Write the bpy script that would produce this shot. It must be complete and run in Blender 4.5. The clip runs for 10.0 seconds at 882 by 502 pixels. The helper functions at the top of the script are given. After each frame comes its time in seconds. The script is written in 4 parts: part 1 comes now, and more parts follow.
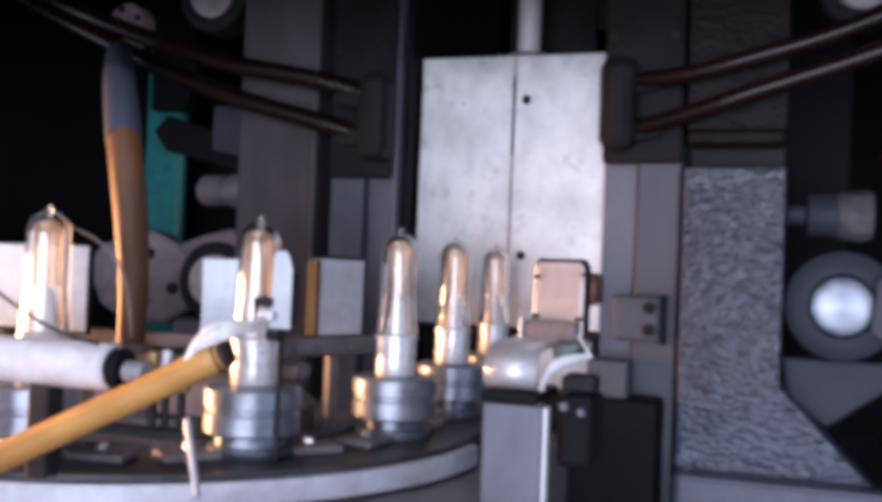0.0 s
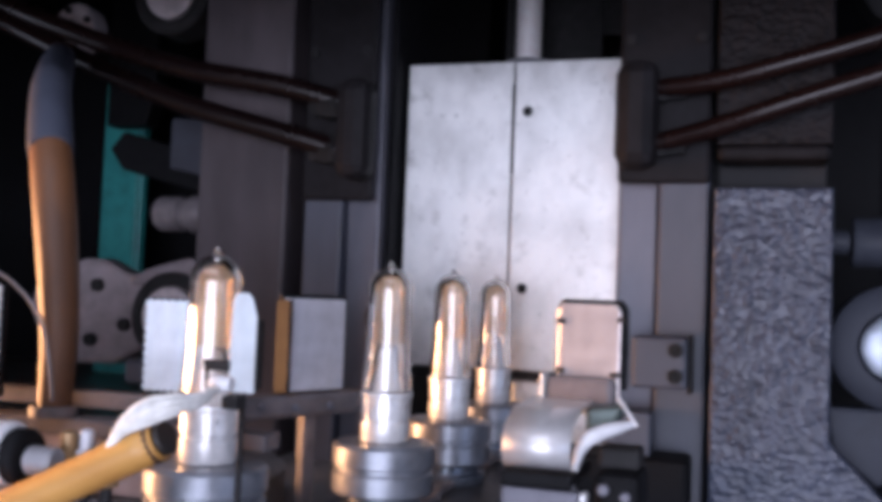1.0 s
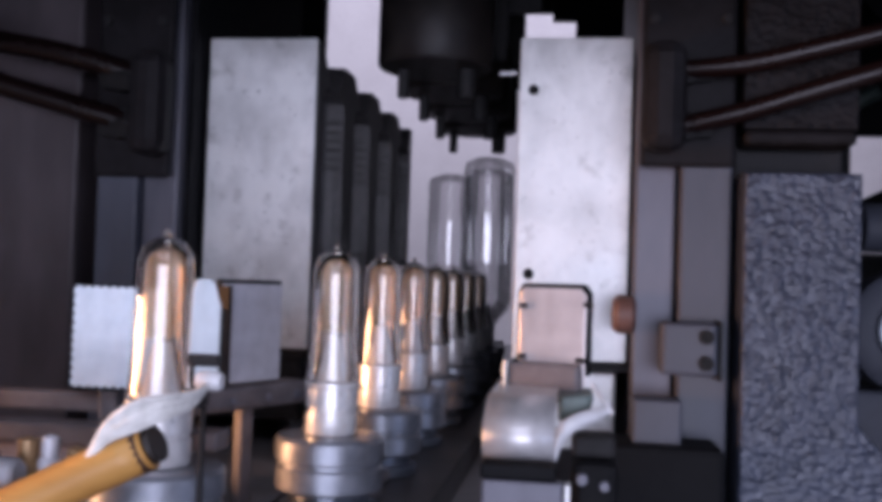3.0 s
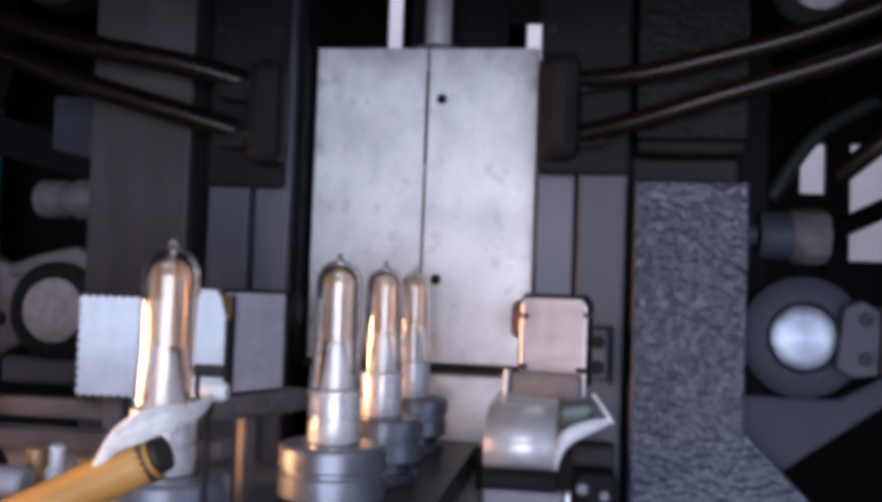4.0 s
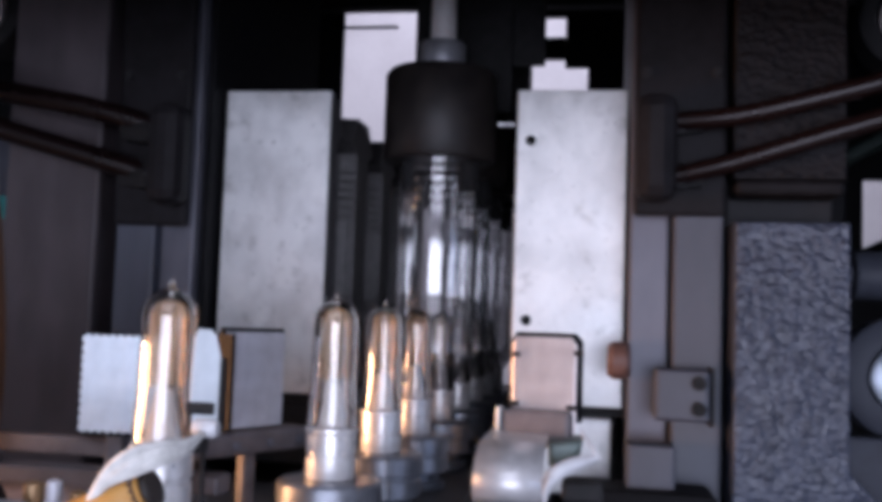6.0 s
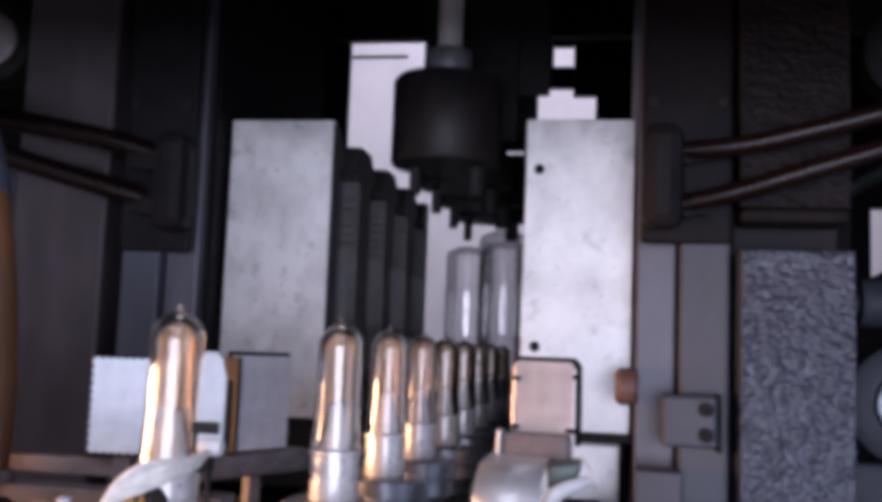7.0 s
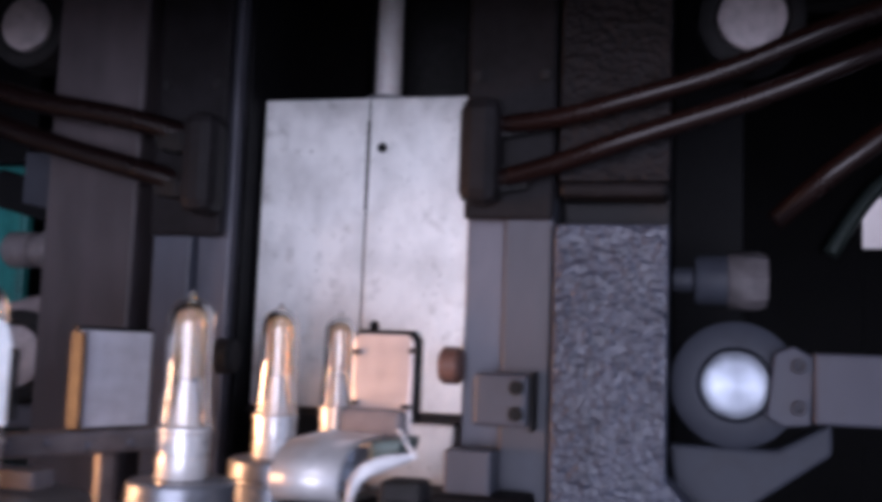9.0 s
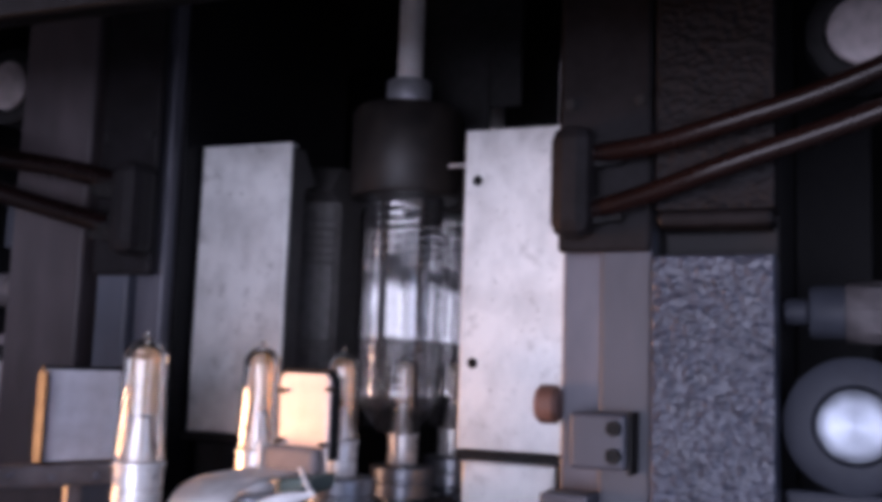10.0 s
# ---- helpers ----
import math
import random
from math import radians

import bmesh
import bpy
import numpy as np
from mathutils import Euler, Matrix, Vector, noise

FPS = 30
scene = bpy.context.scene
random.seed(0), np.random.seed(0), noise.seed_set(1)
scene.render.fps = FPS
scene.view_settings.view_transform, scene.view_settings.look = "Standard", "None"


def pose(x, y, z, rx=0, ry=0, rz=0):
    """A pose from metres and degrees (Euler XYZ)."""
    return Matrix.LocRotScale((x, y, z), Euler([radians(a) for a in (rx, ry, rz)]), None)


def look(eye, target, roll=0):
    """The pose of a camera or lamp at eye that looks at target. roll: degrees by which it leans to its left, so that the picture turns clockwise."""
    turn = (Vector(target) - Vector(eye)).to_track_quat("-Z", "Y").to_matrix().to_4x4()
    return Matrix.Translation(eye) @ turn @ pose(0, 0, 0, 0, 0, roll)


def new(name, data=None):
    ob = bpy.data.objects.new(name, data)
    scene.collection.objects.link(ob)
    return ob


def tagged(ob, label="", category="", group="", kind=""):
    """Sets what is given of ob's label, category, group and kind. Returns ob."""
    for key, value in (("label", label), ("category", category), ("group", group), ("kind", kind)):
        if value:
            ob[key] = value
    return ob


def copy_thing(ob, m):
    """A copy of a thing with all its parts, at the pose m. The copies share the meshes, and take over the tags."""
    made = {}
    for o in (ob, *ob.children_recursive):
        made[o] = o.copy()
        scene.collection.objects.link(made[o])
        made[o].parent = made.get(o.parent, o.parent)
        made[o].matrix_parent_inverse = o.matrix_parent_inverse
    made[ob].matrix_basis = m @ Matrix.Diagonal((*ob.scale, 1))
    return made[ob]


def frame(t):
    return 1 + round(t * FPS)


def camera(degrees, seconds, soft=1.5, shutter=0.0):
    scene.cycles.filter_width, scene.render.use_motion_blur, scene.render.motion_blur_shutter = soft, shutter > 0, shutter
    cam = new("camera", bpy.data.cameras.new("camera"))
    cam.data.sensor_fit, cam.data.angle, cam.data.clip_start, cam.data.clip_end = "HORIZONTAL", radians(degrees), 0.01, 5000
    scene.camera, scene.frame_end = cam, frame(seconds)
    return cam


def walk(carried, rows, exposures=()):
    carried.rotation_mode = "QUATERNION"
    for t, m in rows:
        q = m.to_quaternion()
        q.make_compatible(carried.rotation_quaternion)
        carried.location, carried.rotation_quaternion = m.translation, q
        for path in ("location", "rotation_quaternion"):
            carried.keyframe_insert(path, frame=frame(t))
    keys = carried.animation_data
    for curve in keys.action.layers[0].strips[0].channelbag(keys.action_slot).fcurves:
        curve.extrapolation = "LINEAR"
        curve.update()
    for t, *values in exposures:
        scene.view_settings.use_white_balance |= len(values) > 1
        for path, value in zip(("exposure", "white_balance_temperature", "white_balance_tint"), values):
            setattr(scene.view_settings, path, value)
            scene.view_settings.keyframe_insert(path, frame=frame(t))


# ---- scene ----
cam = camera(48.0, 10.0, 5.3, 0.8)
PATH = [
    (0, (0.222, -0.578, 1.075), (-0.421, 1.316, 1.123), 2.3),
    (0.3, (0.214, -0.536, 1.08), (-0.481, 1.338, 1.127), 1.4),
    (0.5, (0.198, -0.517, 1.085), (-0.44, 1.378, 1.124), 1.8),
    (0.7, (0.188, -0.5, 1.089), (-0.412, 1.406, 1.177), 1.9),
    (1, (0.173, -0.478, 1.085), (-0.417, 1.43, 1.18), 2.2),
    (1.2, (0.163, -0.469, 1.087), (-0.45, 1.434, 1.125), 2.2),
    (1.5, (0.145, -0.463, 1.086), (-0.374, 1.469, 1.096), 1.8),
    (1.7, (0.136, -0.464, 1.085), (-0.355, 1.475, 1.089), 2.0),
    (2, (0.126, -0.461, 1.086), (-0.292, 1.495, 1.091), 2.0),
    (2.1, (0.126, -0.464, 1.087), (-0.265, 1.498, 1.072), 1.8),
    (2.3, (0.123, -0.465, 1.086), (-0.218, 1.506, 1.085), 1.7),
    (2.5, (0.12, -0.467, 1.086), (-0.184, 1.51, 1.107), 1.8),
    (2.8, (0.117, -0.467, 1.086), (-0.155, 1.513, 1.144), 1.8),
    (3, (0.115, -0.468, 1.085), (-0.162, 1.511, 1.152), 1.9),
    (3.2, (0.115, -0.469, 1.086), (-0.169, 1.51, 1.154), 2.1),
    (4.3, (0.115, -0.473, 1.087), (-0.161, 1.506, 1.168), 2.0),
    (4.5, (0.115, -0.472, 1.086), (-0.161, 1.507, 1.156), 1.9),
    (5, (0.116, -0.473, 1.086), (-0.166, 1.505, 1.171), 1.9),
    (5.5, (0.118, -0.481, 1.086), (-0.155, 1.495, 1.228), 1.9),
    (5.7, (0.127, -0.482, 1.089), (-0.17, 1.491, 1.228), 2.2),
    (6.8, (0.128, -0.49, 1.087), (-0.205, 1.471, 1.291), 1.9),
    (7, (0.133, -0.493, 1.087), (-0.202, 1.468, 1.292), 2.2),
    (7.2, (0.139, -0.495, 1.086), (-0.187, 1.467, 1.295), 1.9),
    (7.5, (0.145, -0.498, 1.087), (-0.181, 1.465, 1.293), 1.5),
    (7.8, (0.18, -0.498, 1.085), (-0.246, 1.445, 1.296), 1.3),
    (8, (0.185, -0.494, 1.082), (-0.297, 1.439, 1.257), 1.1),
    (8.2, (0.185, -0.492, 1.081), (-0.33, 1.435, 1.225), 1.0),
    (8.5, (0.199, -0.485, 1.083), (-0.226, 1.46, 1.268), 1.1),
    (8.8, (0.215, -0.462, 1.079), (-0.241, 1.475, 1.272), 1.6),
    (9, (0.235, -0.45, 1.079), (-0.238, 1.483, 1.277), 2.2),
    (9.3, (0.262, -0.434, 1.079), (-0.289, 1.477, 1.293), 2.5),
    (9.5, (0.284, -0.431, 1.085), (-0.372, 1.446, 1.297), 2.3),
    (10, (0.336, -0.424, 1.088), (-0.415, 1.414, 1.329), 2.0),
]
walk(cam, [(t, look(e, g, r)) for t, e, g, r in PATH], exposures=[(0, 0.55, 5700, 20), (1, 0.55, 5700, 20), (1.5, 0.44, 5700, 20), (1.7, 0.36, 5700, 24), (2.3, 0.2, 5700, 26), (3, 0.12, 5650, 24), (4.5, 0.18, 5600, 18), (5.5, 0.18, 5600, 18), (7.2, 0.16, 5750, 24), (8, 0.34, 5700, 24), (9, 0.4, 5700, 24), (9.5, 0.42, 5700, 24), (10, 0.38, 5700, 26)])

# ---- world and light ----
world = bpy.data.worlds.new("hall_air")
world.use_nodes = True
world.node_tree.nodes["Background"].inputs[0].default_value = (0.75, 0.85, 1.0, 1)
world.node_tree.nodes["Background"].inputs[1].default_value = 0.01
scene.world = world
scene.view_settings.exposure = 0.0


def area(name, at, to, sx, sy, watts, colour, spread=180):
    data = bpy.data.lights.new(name, "AREA")
    data.shape, data.size, data.size_y, data.energy, data.color = "RECTANGLE", sx, sy, watts, colour
    data.spread = radians(spread)
    ob = new(name, data)
    ob.matrix_world = look(at, to)
    return ob


# Front light from an unseen window, added behind the camera.
area("window_light", (0.5, -3.02, 0.93), (0.5, 0.3, 0.93), 2.4, 1.04, 54, (0.96, 0.96, 1.0))
# Unseen side fills, added to lift mid tones and the casting's relief.
area("window_light_west", (-3.02, -1.3, 1.1), (0.1, -1.3, 1.1), 1.4, 0.9, 10, (0.92, 0.95, 1.0))
area("window_light_east", (3.02, -1.4, 1.1), (0.2, -1.4, 1.1), 1.4, 0.9, 7, (0.62, 0.76, 1.0))
# Two unseen lamps, added to brighten the rear wall and the front deck.
area("ceiling_light_back", (-0.3, 3.1, 3.3), (-0.3, 4.4, 1.4), 3.0, 1.0, 52, (1.0, 0.97, 0.98))
area("ceiling_light_front", (0.2, -2.4, 3.45), (0.0, -0.3, 0.9), 3.0, 0.8, 46, (1.0, 0.98, 0.97))
area("oven_light", (-0.62, -0.14, 1.02), (0.0, -0.10, 1.01), 0.26, 0.14, 2.3, (1.0, 0.48, 0.18), 60)


# ---- materials ----
def material(name, colour, rough=0.5, metal=0.0, dark=None, scale=30.0, mix=0.5, bump=0.0, bump_scale=200.0,
             stretch=(1, 1, 1), stain=6.0, coat=0.0, gloss=0.5, spots=0.0):
    """Two scales of colour change (grain and stains) and a fine relief, in object space."""
    m = bpy.data.materials.new(name)
    m.use_nodes = True
    nt = m.node_tree
    p = nt.nodes["Principled BSDF"]
    p.inputs["Roughness"].default_value, p.inputs["Metallic"].default_value = rough, metal
    p.inputs["Coat Weight"].default_value = coat
    p.inputs["Specular IOR Level"].default_value = gloss
    tc = nt.nodes.new("ShaderNodeTexCoord")
    mp = nt.nodes.new("ShaderNodeMapping")
    mp.inputs["Scale"].default_value = stretch
    nt.links.new(tc.outputs["Object"], mp.inputs[0])
    fine, broad = nt.nodes.new("ShaderNodeTexNoise"), nt.nodes.new("ShaderNodeTexNoise")
    fine.inputs["Scale"].default_value, fine.inputs["Detail"].default_value = scale * 6, 6
    broad.inputs["Scale"].default_value, broad.inputs["Detail"].default_value = stain, 5
    nt.links.new(mp.outputs[0], fine.inputs[0])
    nt.links.new(tc.outputs["Object"], broad.inputs[0])
    both = nt.nodes.new("ShaderNodeMath")
    both.operation = "MULTIPLY"
    nt.links.new(fine.outputs[0], both.inputs[0])
    nt.links.new(broad.outputs[0], both.inputs[1])
    ramp = nt.nodes.new("ShaderNodeValToRGB")
    ramp.color_ramp.elements[0].position, ramp.color_ramp.elements[1].position = 0.12, 0.12 + mix * 0.4
    d = dark or tuple(c * 0.55 for c in colour)
    ramp.color_ramp.elements[0].color, ramp.color_ramp.elements[1].color = (*d, 1), (*colour, 1)
    nt.links.new(both.outputs[0], ramp.inputs[0])
    nt.links.new(ramp.outputs[0], p.inputs["Base Color"])
    if spots:
        # worn smudges and small dark specks
        last = ramp.outputs[0]
        for size, lo, hi, much in ((55.0, .60, .72, spots * .7), (260.0, .66, .72, spots)):
            sp = nt.nodes.new("ShaderNodeTexNoise")
            sp.inputs["Scale"].default_value, sp.inputs["Detail"].default_value = size, 4
            nt.links.new(tc.outputs["Object"], sp.inputs[0])
            sr = nt.nodes.new("ShaderNodeMapRange")
            sr.inputs[1].default_value, sr.inputs[2].default_value, sr.inputs[4].default_value = lo, hi, much
            nt.links.new(sp.outputs[0], sr.inputs[0])
            mixer = nt.nodes.new("ShaderNodeMix")
            mixer.data_type = "RGBA"
            nt.links.new(sr.outputs[0], mixer.inputs[0])
            nt.links.new(last, mixer.inputs[6])
            mixer.inputs[7].default_value = (*(c * .45 for c in d), 1)
            last = mixer.outputs[2]
        nt.links.new(last, p.inputs["Base Color"])
    rr = nt.nodes.new("ShaderNodeMapRange")
    rr.inputs[3].default_value, rr.inputs[4].default_value = max(rough - 0.1, 0.02), min(rough + 0.14, 1)
    nt.links.new(fine.outputs[0], rr.inputs[0])
    nt.links.new(rr.outputs[0], p.inputs["Roughness"])
    if bump:
        n = nt.nodes.new("ShaderNodeTexNoise")
        n.inputs["Scale"].default_value, n.inputs["Detail"].default_value = bump_scale, 4
        nt.links.new(tc.outputs["Object"], n.inputs[0])
        b = nt.nodes.new("ShaderNodeBump")
        b.inputs["Strength"].default_value, b.inputs["Distance"].default_value = min(bump, 1.0), 0.004 * bump
        nt.links.new(n.outputs[0], b.inputs["Height"])
        nt.links.new(b.outputs[0], p.inputs["Normal"])
    return m


def clear(name, tint, gloss_rough=0.06, veil=0.0, milk=(0.8, 0.8, 0.82), ior=1.5, most=1.0, thru=0.5):
    """Thin clear plastic: mostly see-through, with a gloss that grows towards the edges, and a little milky veil."""
    m = bpy.data.materials.new(name)
    m.use_nodes = True
    nt = m.node_tree
    nt.nodes.clear()
    out = nt.nodes.new("ShaderNodeOutputMaterial")
    tr, gl, di, tl = (nt.nodes.new(k) for k in ("ShaderNodeBsdfTransparent", "ShaderNodeBsdfGlossy", "ShaderNodeBsdfDiffuse", "ShaderNodeBsdfTranslucent"))
    tr.inputs[0].default_value = (*tint, 1)
    gl.inputs["Roughness"].default_value = gloss_rough
    di.inputs[0].default_value = tl.inputs[0].default_value = (*milk, 1)
    body = nt.nodes.new("ShaderNodeMixShader")
    body.inputs[0].default_value = thru
    nt.links.new(di.outputs[0], body.inputs[1])
    nt.links.new(tl.outputs[0], body.inputs[2])
    fr = nt.nodes.new("ShaderNodeFresnel")
    fr.inputs[0].default_value = ior
    milky, skin = nt.nodes.new("ShaderNodeMixShader"), nt.nodes.new("ShaderNodeMixShader")
    milky.inputs[0].default_value = veil
    nt.links.new(tr.outputs[0], milky.inputs[1])
    nt.links.new(body.outputs[0], milky.inputs[2])
    cap = nt.nodes.new("ShaderNodeMath")
    cap.operation = "MINIMUM"
    cap.inputs[1].default_value = most
    nt.links.new(fr.outputs[0], cap.inputs[0])
    nt.links.new(cap.outputs[0], skin.inputs[0])
    nt.links.new(milky.outputs[0], skin.inputs[1])
    nt.links.new(gl.outputs[0], skin.inputs[2])
    nt.links.new(skin.outputs[0], out.inputs[0])
    return m


ALU = material("milled_aluminium", (0.71, 0.71, 0.705), 0.46, 0.5, (0.52, 0.522, 0.52), 10, 0.5, 0.12, 900, (1, 1, 0.6), 24, spots=0.62)
STEEL = material("bright_steel", (0.62, 0.62, 0.64), 0.30, 0.9, (0.40, 0.40, 0.42), 30, 0.5, 0.05, 700)
CHROME = material("polished_rod_steel", (0.90, 0.89, 0.89), 0.34, 0.25, (0.84, 0.77, 0.77), 40, 0.5)
TURNED = material("turned_steel", (0.26, 0.285, 0.33), 0.36, 0.85, (0.14, 0.155, 0.185), 10, 0.7, 0.10, 120, stain=45)
ring_cut = TURNED.node_tree.nodes.new("ShaderNodeTangent")
ring_cut.direction_type, ring_cut.axis = "RADIAL", "Y"
TURNED.node_tree.nodes["Principled BSDF"].inputs["Anisotropic"].default_value = 0.8
TURNED.node_tree.nodes["Principled BSDF"].inputs["Anisotropic Rotation"].default_value = 0.25
TURNED.node_tree.links.new(ring_cut.outputs[0], TURNED.node_tree.nodes["Principled BSDF"].inputs["Tangent"])
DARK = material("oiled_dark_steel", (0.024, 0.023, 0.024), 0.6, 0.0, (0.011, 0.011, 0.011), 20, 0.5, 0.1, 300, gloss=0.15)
CAVITY = material("oiled_cavity_steel", (0.080, 0.076, 0.076), 0.42, 0.1, (0.045, 0.043, 0.043), 20, 0.5, 0.08, 300, gloss=0.4)
# Black paint, also used for gaps and hollows that only lie in shade.
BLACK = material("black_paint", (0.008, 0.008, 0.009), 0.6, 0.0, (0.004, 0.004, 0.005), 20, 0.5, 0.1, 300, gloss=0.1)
GREY = material("blue_grey_paint", (0.050, 0.056, 0.079), 0.5, 0.0, (0.033, 0.037, 0.053), 8, 0.5, 0.08, 250, (1, 1, 0.3), gloss=0.3)
COLUMN = material("pale_blue_grey_paint", (0.078, 0.084, 0.108), 0.46, 0.0, (0.054, 0.058, 0.076), 8, 0.5, 0.08, 250, (1, 1, 0.3), gloss=0.35)
HOLDER = material("oily_brown_steel", (0.022, 0.018, 0.016), 0.45, 0.0, (0.011, 0.009, 0.009), 10, 0.6, 0.08, 200, stain=30, gloss=0.3)
GREY2 = material("worn_grey_steel", (0.125, 0.124, 0.148), 0.42, 0.3, (0.08, 0.08, 0.097), 8, 0.5, 0.08, 250, (1, 1, 0.3), gloss=0.4)
CAST = material("pitted_cast_iron_paint", (0.044, 0.052, 0.081), 0.34, 0.1, (0.026, 0.031, 0.049), 26, 0.5, 0.16, 420, stain=60)
BROWN = material("brown_grey_paint", (0.088, 0.073, 0.078), 0.5, 0.0, (0.054, 0.045, 0.048), 8, 0.5, 0.08, 250, (1, 1, 0.3), gloss=0.25)
RINGS = material("turned_ring_steel", (0.27, 0.285, 0.32), 0.34, 0.65, (0.165, 0.175, 0.20), 20, 0.5, 0.06, 300)
DECK = material("oily_table_steel", (0.21, 0.20, 0.205), 0.40, 0.3, (0.09, 0.086, 0.09), 10, 0.6, 0.1, 150, gloss=0.4)
OILY = material("oil_blackened_steel", (0.062, 0.056, 0.056), 0.42, 0.2, (0.022, 0.020, 0.020), 12, 0.6, 0.1, 150, stain=22, gloss=0.4)
# Casting paint made near-black: the upper shade is put into its colour.
UPPER_SHADE = material("oil_stained_casting_paint", (0.014, 0.0125, 0.014), 0.55, 0.0, (0.008, 0.007, 0.0075), 26, 0.5, 0.12, 320, stain=40, gloss=0.12)
REDDISH = material("red_brown_rubber", (0.20, 0.11, 0.09), 0.5, 0.0, None, 20, 0.5, 0.1, 300)
COPPER = material("brown_nylon_tube", (0.010, 0.0045, 0.004), 0.25, 0.0, (0.006, 0.003, 0.003), 3, 0.5, 0.0, gloss=0.28)
REFLECTOR = material("polished_reflector", (0.62, 0.68, 0.74), 0.45, 0.3, (0.48, 0.54, 0.60), 20, 0.5, 0.06, 160)
DULL = material("dull_reflector", (0.42, 0.42, 0.45), 0.40, 0.6, (0.30, 0.30, 0.33), 20, 0.5, 0.06, 160)
PANEL = material("satin_grey_reflector", (0.56, 0.56, 0.61), 0.5, 0.2, (0.42, 0.42, 0.46), 20, 0.5, 0.05, 160)
CHARCOAL = material("charcoal_paint", (0.040, 0.044, 0.058), 0.55, 0.0, (0.026, 0.028, 0.038), 8, 0.5, 0.08, 250, gloss=0.25)
MATT = material("matt_pale_reflector", (0.60, 0.655, 0.70), 0.5, 0.2, (0.48, 0.53, 0.57), 20, 0.5, 0.06, 160)
BRASS = material("worn_brass", (0.34, 0.22, 0.11), 0.45, 0.5, (0.2, 0.12, 0.06), 20, 0.5, 0.06, 300)
PINKISH = material("warm_reflector", (0.60, 0.55, 0.545), 0.33, 0.7, (0.50, 0.45, 0.445), 20, 0.5, 0.06, 160)
AMBER_HOSE = material("amber_rubber_hose", (0.52, 0.27, 0.065), 0.40, 0.0, (0.34, 0.15, 0.03), 10, 0.6, 0.05, 300, (0.2, 1, 1), 30)
BROWN_HOSE = material("orange_brown_hose", (0.11, 0.047, 0.019), 0.5, 0.0, (0.05, 0.026, 0.016), 10, 0.6, 0.05, 300, (1, 1, 0.2), 10, gloss=0.3)
SLEEVE = material("white_glass_sleeve", (0.74, 0.73, 0.70), 0.7, 0.0, (0.52, 0.51, 0.48), 60, 0.5, 0.3, 900)
WHITE = material("white_ceramic", (0.66, 0.66, 0.68), 0.3, 0.0, (0.50, 0.50, 0.52), 20, 0.5, 0.03, 200)
WING = material("dark_green_grey_paint", (0.10, 0.135, 0.125), 0.4, 0.2, (0.05, 0.07, 0.065), 20, 0.5, 0.05, 200)
GREEN = material("green_machine_paint", (0.035, 0.26, 0.25), 0.45, 0.0, (0.02, 0.17, 0.17), 8, 0.5, 0.05, 200)
LIGHTWALL = material("white_wall_paint", (0.54, 0.51, 0.52), 0.8, 0.0, (0.48, 0.45, 0.46), 10, 0.5, 0.1, 80)
CONCRETE = material("worn_concrete", (0.38, 0.375, 0.37), 0.75, 0.0, (0.25, 0.25, 0.245), 10, 0.6, 0.3, 60)

def glass(name, tint, rough, ior):
    """Thick clear plastic that bends the light."""
    m = bpy.data.materials.new(name)
    m.use_nodes = True
    p = m.node_tree.nodes["Principled BSDF"]
    p.inputs["Base Color"].default_value = (*tint, 1)
    p.inputs["Roughness"].default_value, p.inputs["IOR"].default_value = rough, ior
    p.inputs["Transmission Weight"].default_value = 1.0
    return m


PET = clear("clear_bottle_plastic", (0.97, 0.97, 0.975), 0.05, 0.03, (0.88, 0.87, 0.90), 1.95, 0.6)
HAZE = clear("hazy_preform_core", (1.0, 0.93, 0.84), 0.10, 0.25, (1.0, 0.76, 0.46), 1.4, 0.25, 0.45)
PREFORM = glass("clear_preform_plastic", (1.0, 0.975, 0.945), 0.03, 1.57)
LIGHTENED_STEEL = material("dusty_dark_steel", (0.155, 0.138, 0.145), 0.55, 0.1, (0.08, 0.072, 0.076), 15, 0.6, 0.1, 200, stain=20, gloss=0.3)
MAUVE = material("mauve_grey_paint", (0.24, 0.205, 0.215), 0.5, 0.05, (0.15, 0.125, 0.13), 12, 0.6, 0.08, 200, stain=18, gloss=0.3)
PALE = material("pale_worn_steel", (0.52, 0.46, 0.47), 0.5, 0.1, (0.33, 0.29, 0.295), 20, 0.5, 0.1, 200)
COLLAR = material("bright_collar_aluminium", (0.80, 0.79, 0.79), 0.30, 0.4, (0.58, 0.57, 0.57), 30, 0.5, 0.04, 400)
PIN = material("pale_mandrel_coating", (0.86, 0.85, 0.85), 0.38, 0.05, (0.74, 0.73, 0.73), 30, 0.5, 0.04, 400)
SATIN = material("satin_steel_cover", (0.64, 0.625, 0.63), 0.38, 0.5, (0.50, 0.485, 0.49), 20, 0.5, 0.04, 300)
HALLWALL = material("grey_hall_paint", (0.50, 0.50, 0.52), 0.8, 0.0, (0.42, 0.42, 0.44), 10, 0.5, 0.1, 80)


# ---- building helpers ----
def part(name, bm, mat, parent, label="", at=None):
    """One mesh object under a thing or a part."""
    me = bpy.data.meshes.new(name)
    bm.to_mesh(me)
    bm.free()
    me.materials.append(mat)
    ob = new(name, me)
    ob.parent = parent
    if at is not None:
        ob.matrix_basis = at
    if label:
        ob["label"] = label
    return ob


def thing(name, label, category, at=(0, 0, 0), group="", kind=""):
    ob = new(name)
    ob.location = at
    ob.empty_display_size = 0.02
    return tagged(ob, label, category, group, kind)


